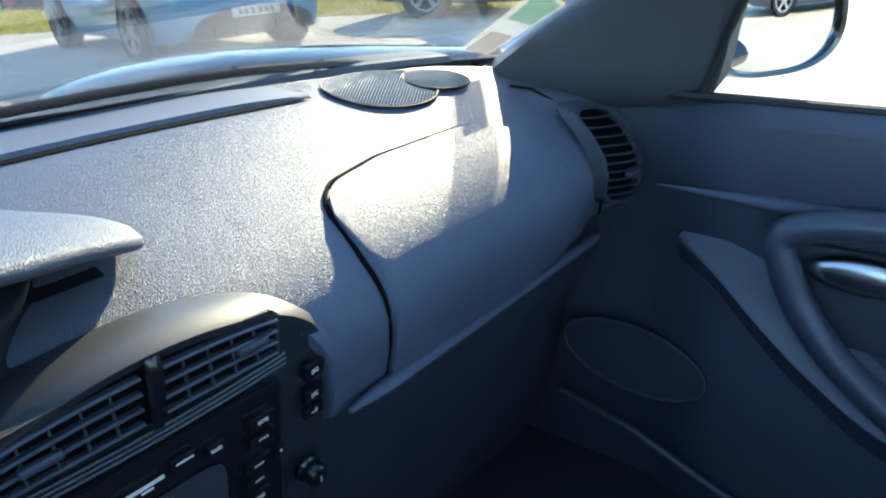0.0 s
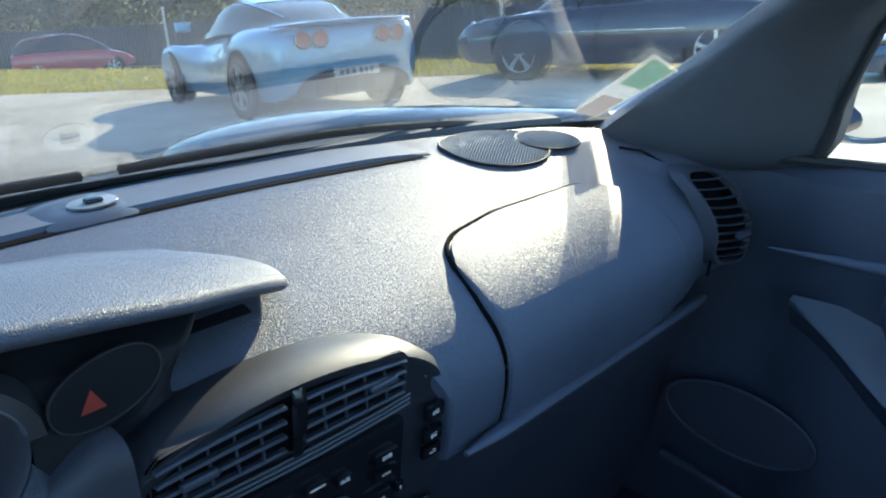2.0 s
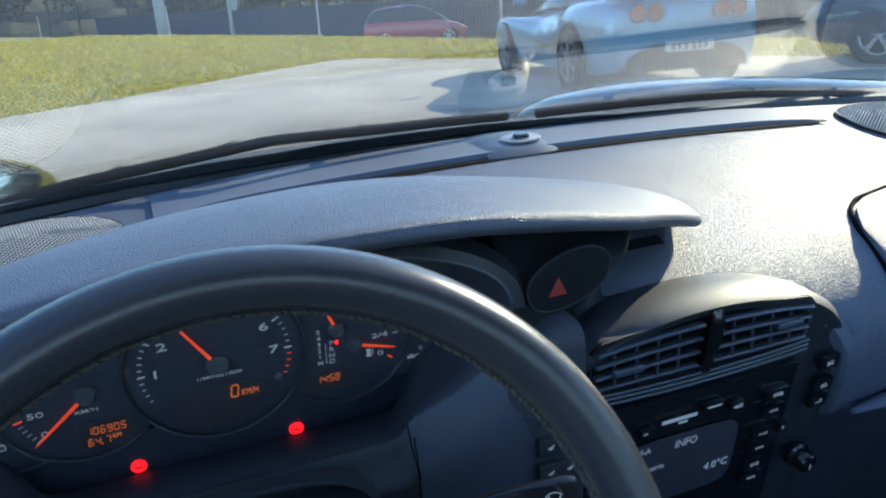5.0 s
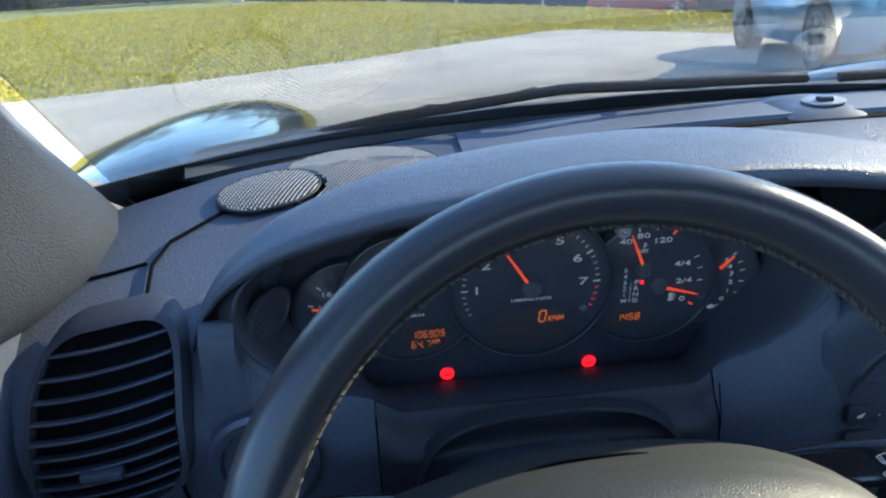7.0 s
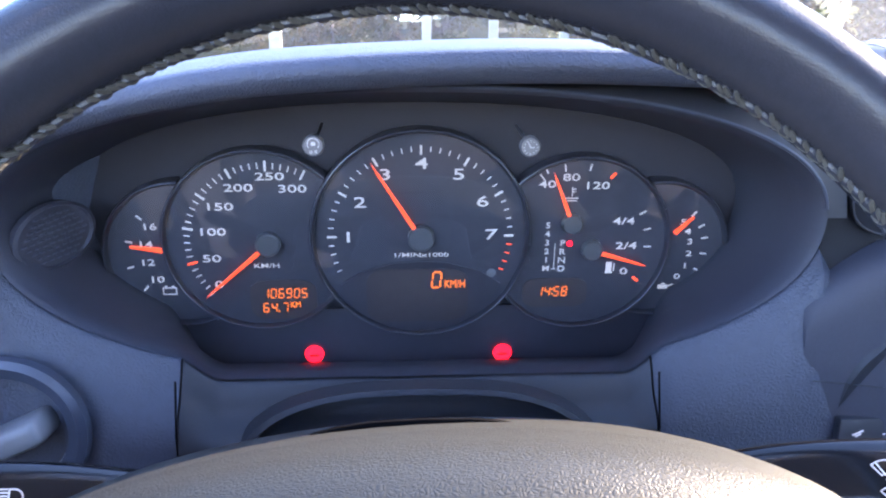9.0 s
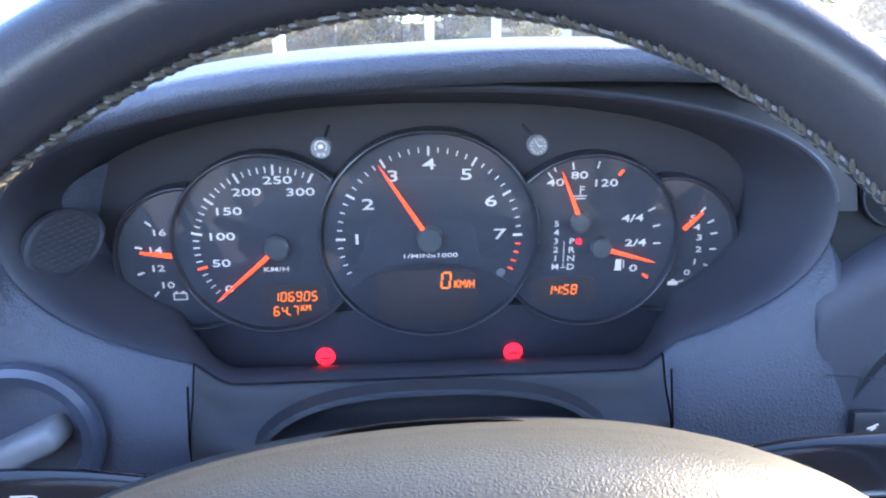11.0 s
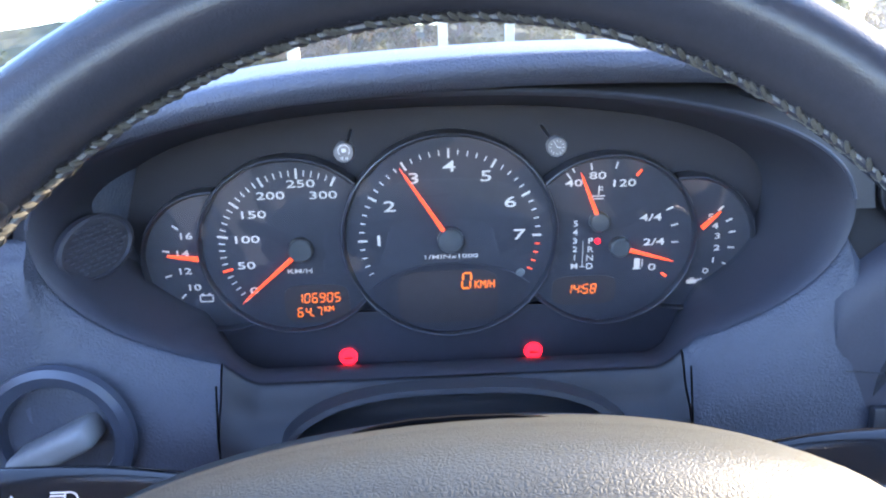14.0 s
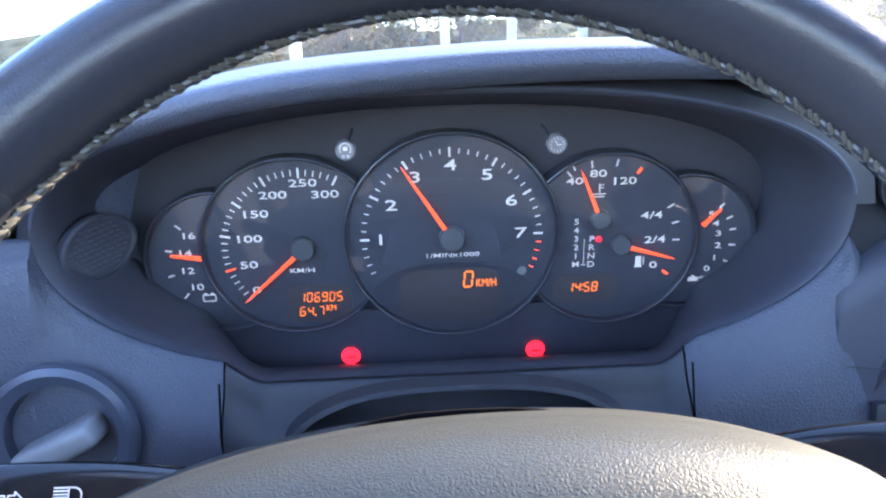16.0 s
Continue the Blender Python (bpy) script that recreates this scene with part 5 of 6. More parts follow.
# ---- passenger door ----
door = thing("passenger_door", "black door panel with a recessed latch and map pocket", "car door")
panel = []
for y in np.linspace(0.24, -1.0, 44):
    panel.append([(0.735, y, 0.826), (0.712, y, 0.820), (0.690, y, 0.802), (0.684, y, 0.76), (0.692, y, 0.71), (0.700, y, 0.66), (0.694, y, 0.56), (0.685, y, 0.45), (0.69, y, 0.33), (0.70, y, 0.20)])
for row, y in zip(panel, np.linspace(0.24, -1.0, 44)):
    g = max(0.0, min(1.0, (y + 0.22) / 0.14))
    g = 0.045 * g * g * (3 - 2 * g)
    row[1:] = [(x + g, yy, z) for x, yy, z in row[1:]]
part("door_panel", loft(panel, False, False), M_FASCIA, door)


def door_shape(name, pts, r, material, label=""):
    return part(name, tube(smooth_line(pts, 40).tolist(), r, 12, flat=1.0, up=(1, 0, 0)), material, door, label)


# pull handle sweeping down to the armrest, round a dished latch bowl
door_shape("pull_handle", [(0.675, -0.46, 0.715), (0.662, -0.345, 0.712), (0.655, -0.288, 0.692), (0.652, -0.292, 0.655), (0.652, -0.318, 0.603), (0.650, -0.37, 0.545), (0.648, -0.46, 0.485), (0.65, -0.60, 0.44)], 0.0185, M_TRIM, "thick curved pull handle")
wedge = []
low = smooth_line([(0.690, -0.150, 0.648), (0.676, -0.205, 0.615), (0.664, -0.262, 0.570), (0.655, -0.33, 0.520), (0.648, -0.42, 0.470), (0.646, -0.56, 0.43)], 30)
upp = smooth_line([(0.697, -0.152, 0.656), (0.700, -0.215, 0.652), (0.700, -0.275, 0.632), (0.699, -0.345, 0.585), (0.698, -0.43, 0.530), (0.698, -0.56, 0.48)], 30)
for a, b in zip(low, upp):
    a, b = Vector(a), Vector(b)
    wedge.append([a + Vector((0.04, 0.012, -0.05)), a + Vector((0.012, 0.004, -0.016)), a + Vector((0.002, 0.001, -0.004)), a, a + (b - a) * 0.12 + Vector((0, 0, 0.003)), a.lerp(b, 0.5), b])
part("armrest_top", loft(wedge, False, False), M_TRIM, door, "smooth sloping armrest")
part("belt_ridge", tube([(0.688, y, 0.716 - 0.02 * max(0, -0.15 - y)) for y in np.linspace(-0.12, -0.9, 16)], [0.001, 0.004, 0.007, 0.009] + [0.010] * 12, 10), M_PAD, door)
part("latch_bowl", block(0.012, 0.20, 0.12, (0.690, -0.39, 0.615), 0.005, 3), M_DARK, door)
latch = [Vector((0.668, -0.37 - 0.085 * math.cos(a) * 0.75, 0.652 + 0.022 * math.sin(a))) for a in (2 * math.pi * k / 28 for k in range(28))]
secs = []
for g, dx in ((1.0, 0.02), (1.0, 0.004), (0.9, -0.002), (0.6, -0.006), (0.1, -0.008)):
    secs.append([Vector((p.x + dx, -0.37 + (p.y + 0.37) * g, 0.652 + (p.z - 0.652) * g)) for p in latch])
part("latch_lever", loft(secs, True, True), M_CHROME, door, "satin metal latch lever")
# speaker pocket and map pocket rims low in the door
pocket = [Vector((0.681 - 0.0, -0.095 + 0.115 * math.cos(a) * 0.9 - 0.03 * math.sin(a), 0.455 + 0.022 * math.cos(a) + 0.048 * math.sin(a))) for a in (2 * math.pi * k / 44 for k in range(44))]
part("pocket_rim", tube(pocket, 0.0022, 8, True, up=(1, 0, 0)), M_TRIM, door)
bm = bmesh.new()
bm.faces.new([bm.verts.new((0.683, p.y, p.z)) for p in pocket])
part("pocket_well", bm, M_DARK, door, smooth=False)
door_shape("map_pocket_edge", [(0.684, 0.02, 0.36), (0.672, -0.10, 0.345), (0.665, -0.24, 0.30), (0.66, -0.40, 0.26)], 0.006, M_TRIM)
# window rubber and glass
part("window_seal", tube([(0.724, 0.02, 0.826), (0.724, -0.15, 0.8235), (0.722, -0.5, 0.822), (0.72, -1.0, 0.825)], 0.007, 8), M_RUBBER, door)
part("window_channel", tube([(0.724, -0.156, 0.824), (0.716, -0.183, 0.90), (0.704, -0.222, 0.985), (0.67, -0.34, 1.08)], 0.0055, 8, up=(1, 0, 0)), M_RUBBER, door)
part("window_pane", slab([[(0.742 - 0.12 * f, -0.15 - 0.09 * f - t, 0.80 + 0.34 * f) for f in np.linspace(0, 1, 6)] for t in np.linspace(0, 0.85, 8)], 0.004), M_CLEAR, door, "clear side window")

# ---- door mirror ----
mirror = thing("door_mirror", "black door mirror with an oval glass", "door mirror")
MC = Vector((0.968, -0.160, 0.880))
MN = Vector((-0.513, -0.857, -0.02)).normalized()
mq = MN.to_track_quat("Z", "Y").to_matrix().to_4x4()
mm = Matrix.Translation(MC) @ mq
shape = [(x * (1 if x < 0 else 1.0), y) for x, y in oval(0.114, 0.070, 56, 2.6)]
secs = []
for g, z in ((0.93, 0.002), (0.96, 0.010), (1.03, 0.012), (1.09, 0.0), (1.10, -0.02), (1.0, -0.055), (0.75, -0.085), (0.3, -0.10)):
    secs.append([(x * g, y * g, z) for x, y in shape])
part("shell", loft(secs, True, True), M_BLACKPAINT, mirror, m=mm)
part("mirror_glass", loft([[(x * g, y * g, 0.0075 - (x * x + y * y) * g * g / 2.4) for x, y in shape] for g in (0.93, 0.8, 0.6, 0.4, 0.2, 0.02)], True, True), M_MIRROR, mirror, "slightly domed oval mirror glass", m=mm)
part("foot", tube([(0.735, -0.07, 0.832), (0.79, -0.075, 0.835), (0.85, -0.10, 0.84), (0.90, -0.12, 0.85)], [0.035, 0.030, 0.030, 0.035], 14, flat=0.6), M_BLACKPAINT, mirror)

# ---- closing shell of the cabin ----
# the lining is out of view and acts as a reflector for the dials
roof = [[(x, y, 1.262 - 0.06 * (x / 0.6) ** 2 - 0.05 * max(0, (-0.9 - y)) ** 2) for y in np.linspace(-0.44, -1.5, 10)] for x in np.linspace(-0.60, 0.60, 13)]
tagged(part("headliner", slab(roof, 0.03), M_LINER), "plain unseen roof lining, pale grey to bounce light", "roof lining", kind="structure")
tagged(part("cabin_floor", block(1.5, 2.1, 0.04, (0, -0.85, 0.20), 0.01), M_DARK), "dark carpeted cabin floor", "floor", kind="structure")
tagged(part("rear_bulkhead", block(1.5, 0.05, 0.66, (0, -1.55, 0.53), 0.02), M_DARK), "dark rear bulkhead", "wall", kind="structure")
tagged(part("firewall", block(1.56, 0.03, 0.62, (0, 0.24, 0.50), 0.01), M_DARK), "dark footwell wall", "wall", kind="structure")
tagged(part("driver_door", slab([[(-0.775, y, 0.826), (-0.755, y, 0.815), (-0.750, y, 0.76), (-0.75, y, 0.6), (-0.75, y, 0.2)] for y in np.linspace(0.2, -1.55, 10)], -0.03), M_PAD), "black door panel", "car door", kind="structure")
tagged(part("body_side", block(0.03, 1.7, 0.62, (0.80, -0.75, 0.50), 0.01), M_BLACKPAINT), "black car side", "bodywork", kind="structure")
tagged(part("body_side", block(0.03, 1.7, 0.62, (-0.80, -0.75, 0.50), 0.01), M_BLACKPAINT), "black car side", "bodywork", kind="structure")


# ---- outside: ground, lot, verge, road ----
M_CONCRETE = surface("pale_concrete", (0.57, 0.50, 0.40), 0.85, grain=0.5, grain_scale=60, stain=0.38, stain_scale=0.9)
M_SOIL = surface("verge_soil", (0.30, 0.28, 0.07), 0.95, grain=0.6, grain_scale=20, stain=0.4, stain_scale=1.2)
M_ASPHALT = surface("asphalt", (0.055, 0.055, 0.058), 0.85, grain=0.5, grain_scale=90, stain_scale=0.5)
M_POST = surface("galvanised_post", (0.42, 0.43, 0.42), 0.55, stain_scale=9)
M_WALL = surface("dark_fence_mesh", (0.035, 0.045, 0.055), 0.8, grain=0.4, stain_scale=1.5)
M_BANK = surface("bank_scrub", (0.10, 0.10, 0.055), 0.95, grain=0.6, grain_scale=12, stain=0.6, stain_scale=0.5)
M_TAN = surface("tan_concrete", (0.50, 0.46, 0.39), 0.8, grain=0.3, grain_scale=30, stain_scale=1.5)


def leafy(name, base, other, trans=0.0):
    m, n, l, b = nodes_of(name)
    geo, mix = n.new("ShaderNodeNewGeometry"), n.new("ShaderNodeMix")
    mix.data_type = "RGBA"
    mix.inputs[6].default_value, mix.inputs[7].default_value = (*base, 1), (*other, 1)
    l.new(geo.outputs["Random Per Island"], mix.inputs[0])
    l.new(mix.outputs[2], b.inputs["Base Color"])
    b.inputs["Roughness"].default_value = 0.7
    b.inputs["Specular IOR Level"].default_value = 0.25
    if trans:
        tl, ms = n.new("ShaderNodeBsdfTranslucent"), n.new("ShaderNodeMixShader")
        l.new(mix.outputs[2], tl.inputs[0])
        ms.inputs[0].default_value = trans
        l.new(b.outputs[0], ms.inputs[1])
        l.new(tl.outputs[0], ms.inputs[2])
        l.new(ms.outputs[0], n["Material Output"].inputs[0])
    return m


M_GRASS = leafy("grass_blades", (0.26, 0.25, 0.035), (0.55, 0.44, 0.10), 0.45)
M_LEAF = leafy("dark_leaves", (0.045, 0.065, 0.02), (0.10, 0.09, 0.035), 0.2)
M_LEAF2 = leafy("brown_leaves", (0.14, 0.10, 0.05), (0.08, 0.085, 0.035), 0.25)
M_BARK = surface("bark", (0.10, 0.08, 0.06), 0.9, grain=0.6, grain_scale=30)

FENCE = [(12.5, 2.0), (9.6, 8.2), (6.7, 14.3), (4.8, 22.6), (1.25, 34.0), (-5.0, 51.0), (-14.0, 75.0)]


def fence_x(y):
    return float(np.interp(y, [p[1] for p in FENCE], [p[0] for p in FENCE]))


# terrain: level lot and verge, falling behind the fence line to the road and level again beyond
us = [-400, -120, -60, -30, -14, -8, -4, -1.5, -0.3, 0.5, 1.6, 3.0, 4.5, 7, 10, 14, 18, 22, 40, 120, 400]
ys = [-400, -60, -20, -6, 0, 3, 6, 9, 12, 15, 18, 22, 26, 30, 36, 44, 55, 75, 120, 400]
DROP = 0.85


def fall(u):
    return -DROP * min(1.0, max(0.0, (u - 0.3) / 3.2)) if u < 16 else -DROP + min(9.0, (u - 16) * 0.35)


ground = [[(fence_x(max(2, min(75, y))) + u, y, fall(u) - 0.012) for u in us] for y in ys]
tagged(part("ground", loft(ground, False, False), M_SOIL), "grassy ground falling to a lower road", "ground", kind="structure")
lot = [(-40, -40), (40, -40), (16.5, -4.0), (10.2, 2.6), (7.35, 7.4), (4.85, 10.9), (3.45, 13.25), (3.1, 13.45), (2.7, 13.25), (0.7, 11.5), (-0.8, 10.1), (-2.7, 8.75), (-4.2, 7.97), (-9.0, 5.6), (-40, -6)]
tagged(part("parking_lot", plate(lot, 0.012, bevel=0.004), M_CONCRETE, smooth=False, m=Matrix.Translation((0, 0, -0.012))), "pale worn concrete parking lot", "parking lot", kind="structure")
road = [[(fence_x(max(2, min(75, y))) + u, y, -DROP + 0.01) for u in (4.2, 7.0, 10.5)] for y in (-60, 0, 3, 6, 9, 12, 15, 18, 22, 26, 30, 36, 44, 55, 75, 160)]
tagged(part("road", slab(road, 0.02), M_ASPHALT), "grey asphalt road below the verge", "road", kind="structure")


def inside_lot(x, y):
    c, n = False, len(lot)
    for i in range(n):
        (x1, y1), (x2, y2) = lot[i], lot[i - 1]
        if (y1 > y) != (y2 > y) and x < (x2 - x1) * (y - y1) / (y2 - y1) + x1:
            c = not c
    return c


rng = np.random.default_rng(4)
verts, faces = [], []
count = 0
while count < 60000:
    y = 5.0 + 40 * rng.random() ** 1.8
    x = fence_x(y) + 0.6 - 20 * rng.random()
    if x < -9 - 0.2 * y or inside_lot(x, y) or (y > 22 and rng.random() < 0.4):
        continue
    h = (0.012 + 0.018 * rng.random()) * (1 + 0.02 * y)
    if noise.noise((x * 0.7, y * 0.7, 0)) > 0.15:
        h *= 1.5
    a, w = rng.random() * 6.283, 0.010 + 0.0018 * y
    lx, ly = math.cos(a) * w, math.sin(a) * w
    bx, by = (rng.random() - 0.5) * h * 1.3, (rng.random() - 0.5) * h * 1.3
    k = len(verts)
    verts += [(x - lx, y - ly, -0.015), (x + lx, y + ly, -0.015), (x + bx, y + by, h)]
    faces.append((k, k + 1, k + 2))
    count += 1
me = bpy.data.meshes.new("grass")
me.from_pydata(verts, [], faces)
me.materials.append(M_GRASS)
tagged(new("grass", me), "short green and yellowed grass verge", "grass", kind="stuff")

# fence posts along the verge
proto = None
post_at = [(9.6, 8.2), (6.75, 14.3), (4.85, 22.6), (1.25, 34.0), (-5.0, 51.0)]
for i, (x, y) in enumerate(post_at):
    if proto is None:
        proto = thing("fence_post", "slim grey metal fence post in the grass", "post", "fence posts", m=Matrix.Translation((x, y, 0)))
        part("shaft", tube([(0, 0, -0.05), (0, 0, 0.6), (0, 0, 1.18)], 0.028, 8), M_POST, proto)
        part("cap", lathe([(0.031, 1.18), (0.030, 1.20), (0, 1.21)], 12), M_POST, proto)
    else:
        copy_thing(proto, Matrix.Translation((x, y, 0)))


# foliage banks: many leaf cards in clumps
def leaf_cloud(name, centres, n, size, material, label, seed, parent=None, category="hedge"):
    r = np.random.default_rng(seed)
    vs, fs = [], []
    for cx, cy, cz, rx, ry, rz in centres:
        for _ in range(n):
            d = r.normal(size=3)
            d /= np.linalg.norm(d)
            q = r.random() ** 0.35
            q *= 0.75 + 0.35 * noise.noise((d[0] * 2 + cx, d[1] * 2 + cy, d[2] * 2))
            p = np.array((cx + d[0] * rx * q, cy + d[1] * ry * q, cz + d[2] * rz * q))
            u, v = r.normal(size=3), r.normal(size=3)
            u *= size * (0.5 + r.random()) / np.linalg.norm(u)
            v *= size * (0.5 + r.random()) * 0.6 / np.linalg.norm(v)
            k = len(vs)
            vs += [tuple(p - u), tuple(p + v), tuple(p + u), tuple(p - v)]
            fs.append((k, k + 1, k + 2, k + 3))
    me = bpy.data.meshes.new(name)
    me.from_pydata(vs, [], fs)
    me.materials.append(material)
    ob = new(name, me)
    if parent:
        ob.parent = parent
    else:
        tagged(ob, label, category, kind="stuff")
    return ob


def along(y, off):
    return fence_x(max(2, min(75, y))) + off


hedge = [(along(y, 15 + 1.5 * math.sin(y)), y, -0.1 + 0.4 * math.sin(y * 0.7), 2.2, 2.6, 1.7) for y in (6, 9, 12, 15, 18, 21, 24, 27, 30, 33, 36, 40, 44, 48, 53, 58, 64)]
hedge += [(along(y, 19 + 1.5 * math.sin(y * 1.7)), y, 1.6 + 0.7 * math.sin(y * 0.9), 2.6, 3.0, 2.2) for y in range(4, 96, 3)]
hedge += [(-62 + 4.2 * k, 50 + 3.0 * k + 2 * math.sin(k * 2.1), 1.2 + 0.8 * math.sin(k * 1.3), 4.0, 3.5, 3.4 + 0.8 * math.sin(k * 0.8)) for k in range(14)]
hedge += [(-66 + 4.6 * k, 56 + 3.2 * k, 4.2 + 1.2 * math.sin(k * 1.9), 4.5, 3.5, 3.4) for k in range(15)]
leaf_cloud("hedge", hedge, 900, 0.18, M_LEAF, "dark scrubby hedge beyond the road", 3)


def tree(x, y, h, material, seed):
    t = thing("tree", "leafy tree with an uneven crown beyond the road", "tree", "roadside trees")
    r = np.random.default_rng(seed)
    base = -DROP + 0.6
    part("trunk", tube([(x, y, base - 0.8), (x + 0.1, y, base + h * 0.3), (x - 0.1, y + 0.1, base + h * 0.6), (x, y, base + h * 0.85)], [0.22, 0.17, 0.12, 0.04], 8), M_BARK, t)
    for k in range(6):
        a, z0 = r.random() * 6.28, base + h * (0.3 + 0.4 * r.random())
        part("limb", tube([(x, y, z0), (x + math.cos(a) * h * 0.12, y + math.sin(a) * h * 0.12, z0 + h * 0.12), (x + math.cos(a) * h * 0.22, y + math.sin(a) * h * 0.22, z0 + h * 0.2)], [0.08, 0.05, 0.02], 6), M_BARK, t)
    cs = [(x + (r.random() - 0.5) * h * 0.5, y + (r.random() - 0.5) * h * 0.5, base + h * (0.2 + 0.68 * r.random()), h * 0.2, h * 0.2, h * 0.16) for _ in range(10)]
    leaf_cloud("crown", cs, 420, 0.17, material, "", seed, t)
    return t


for i, (y, off, h, mt_) in enumerate(((10, 19, 7, M_LEAF), (14.5, 20, 8, M_LEAF2), (20, 19, 7.5, M_LEAF), (26, 20, 9, M_LEAF2), (32, 19, 8, M_LEAF), (38, 20, 9, M_LEAF2), (45, 19, 8, M_LEAF), (53, 20, 9, M_LEAF2), (62, 18, 9, M_LEAF), (70, 16, 8, M_LEAF), (78, 14, 10, M_LEAF2), (86, 6, 11, M_LEAF), (92, -6, 11, M_LEAF2), (90, -18, 12, M_LEAF), (74, 2, 12, M_LEAF2), (70, -6, 13, M_LEAF), (72, 9, 12, M_LEAF), (66, 5, 11, M_LEAF2), (76, -12, 13, M_LEAF2))):
    tree(along(y, off), y, h, mt_, 20 + i)

# overgrown bank closing the far side of the verge
bank = []
for k in range(46):
    f = k / 45
    x, y = -72 + 106 * f, 52 + 46 * f ** 0.8
    h = 5.5 + 3.0 * f + 1.6 * noise.noise((x * 0.13, y * 0.1, 2.0)) + 0.7 * noise.noise((x * 0.6, 0.0, 7.0))
    bank.append([(x + (0.5 - g) * 2.0 + 0.6 * noise.noise((x * 0.5, g * 5, 1.0)), y + 3.0 * g + 0.8 * noise.noise((x * 0.4, g * 6, 3.0)), -DROP - 0.3 + h * g) for g in np.linspace(0, 1, 9)])
tagged(part("bank", loft(bank, False, False), M_BANK, smooth=False), "dark overgrown bank beyond the verge", "bank", kind="structure")

# tall posts of a gantry beside the road
for i, (x, y, w, h) in enumerate(((1.7, 52.0, 0.62, 9.0), (6.1, 52.0, 0.62, 9.0), (10.8, 52.0, 0.62, 9.0), (-8.4, 54.0, 0.8, 9.0))):
    tagged(part("gantry_post", block(w, w * 0.6, h, (x, y, -DROP + h / 2), 0.05, 2), M_TAN), "tall tan concrete post beside the road", "post", "gantry posts")
# mesh fence along the near road edge, seen behind the cars
rail = thing("mesh_fence", "dark slatted fence panels along the road", "fence")
for k, y in enumerate(np.arange(3.0, 75.0, 3.0)):
    a, b = Vector((along(y, 11.3), y, -DROP)), Vector((along(y + 3.0, 11.3), y + 3.0, -DROP))
    bm = bmesh.new()
    t = (b - a).normalized()
    rot = Matrix.Rotation(math.atan2(t.y, t.x), 4, "Z")
    for j in range(14):
        block(0.17, 0.03, 1.55, a.lerp(b, (j + 0.5) / 14) + Vector((0, 0, 0.82)), 0, rot=rot, bm=bm)
    part("fence_panel", bm, M_WALL, rail, smooth=False)
    part("fence_upright", block(0.08, 0.08, 1.75, a + Vector((0, 0, 0.87)), 0.01, 1), M_WALL, rail)
back = [[(along(y, 11.5), y, -DROP), (along(y, 11.5), y, -DROP + 1.5)] for y in np.arange(2.0, 79.0, 3.0)]
part("fence_screen", slab(back, 0.01), M_WALL, rail, smooth=False)


# ---- cars ----
M_SILVER = surface("silver_blue_paint", (0.075, 0.26, 0.42), 0.32, metal=0.5, coat=1.0, stain=0.08)
M_NAVY = surface("dark_blue_paint", (0.016, 0.034, 0.070), 0.2, coat=1.0, stain=0.1)
M_REDPAINT = surface("red_paint", (0.52, 0.05, 0.06), 0.25, coat=1.0, stain=0.1)
M_TINT = surface("tinted_glass", (0.015, 0.018, 0.02), 0.06, spec=0.6)
M_LAMP = surface("red_lamp_lens", (0.22, 0.035, 0.03), 0.15, coat=0.6)
M_HEAD = surface("headlamp_lens", (0.55, 0.57, 0.58), 0.12, metal=0.3)
M_ALLOY = surface("alloy", (0.62, 0.62, 0.62), 0.3, metal=0.8)
M_ALLOYD = surface("dark_alloy", (0.20, 0.20, 0.21), 0.35, metal=0.8)


def road_wheel(parent, x, y, r, w, side, alloy, spokes):
    tm = Matrix.Translation((x, y, r)) @ Euler((0, radians(90 * side), 0)).to_matrix().to_4x4()
    wh = part("wheel", lathe([(r * 0.66, -w / 2), (r * 0.93, -w / 2), (r, -w * 0.38), (r, w * 0.38), (r * 0.93, w / 2), (r * 0.70, w / 2), (r * 0.66, w * 0.42)], 40), M_RUBBER, parent, m=tm)
    bm = lathe([(r * 0.68, w * 0.44), (r * 0.71, w * 0.56), (r * 0.65, w * 0.54), (r * 0.62, w * 0.30), (r * 0.60, -w * 0.4)], 40)
    for k in range(spokes):
        a = 2 * math.pi * k / spokes
        loft([[(q * math.cos(a) + s * math.sin(a), q * math.sin(a) - s * math.cos(a), w * z) for s, z in ((-hw, 0.50), (-hw * 0.5, 0.59), (hw * 0.5, 0.59), (hw, 0.50))] for q, hw in ((0.0, r * 0.10), (r * 0.2, r * 0.085), (r * 0.45, r * 0.09), (r * 0.66, r * 0.12))], True, True, bm)
    part("rim", bm, alloy, wh)
    # black disc behind the spokes, painting the dark inside of the wheel
    bm = bmesh.new()
    bm.faces.new([bm.verts.new((r * 0.64 * math.cos(a), r * 0.64 * math.sin(a), w * 0.1)) for a in (2 * math.pi * k / 24 for k in range(24))])
    part("wheel_shade_disc", bm, M_VOID, wh)
    part("cap", lathe([(r * 0.12, w * 0.46), (r * 0.10, w * 0.57), (0, w * 0.58)], 16), alloy, wh)


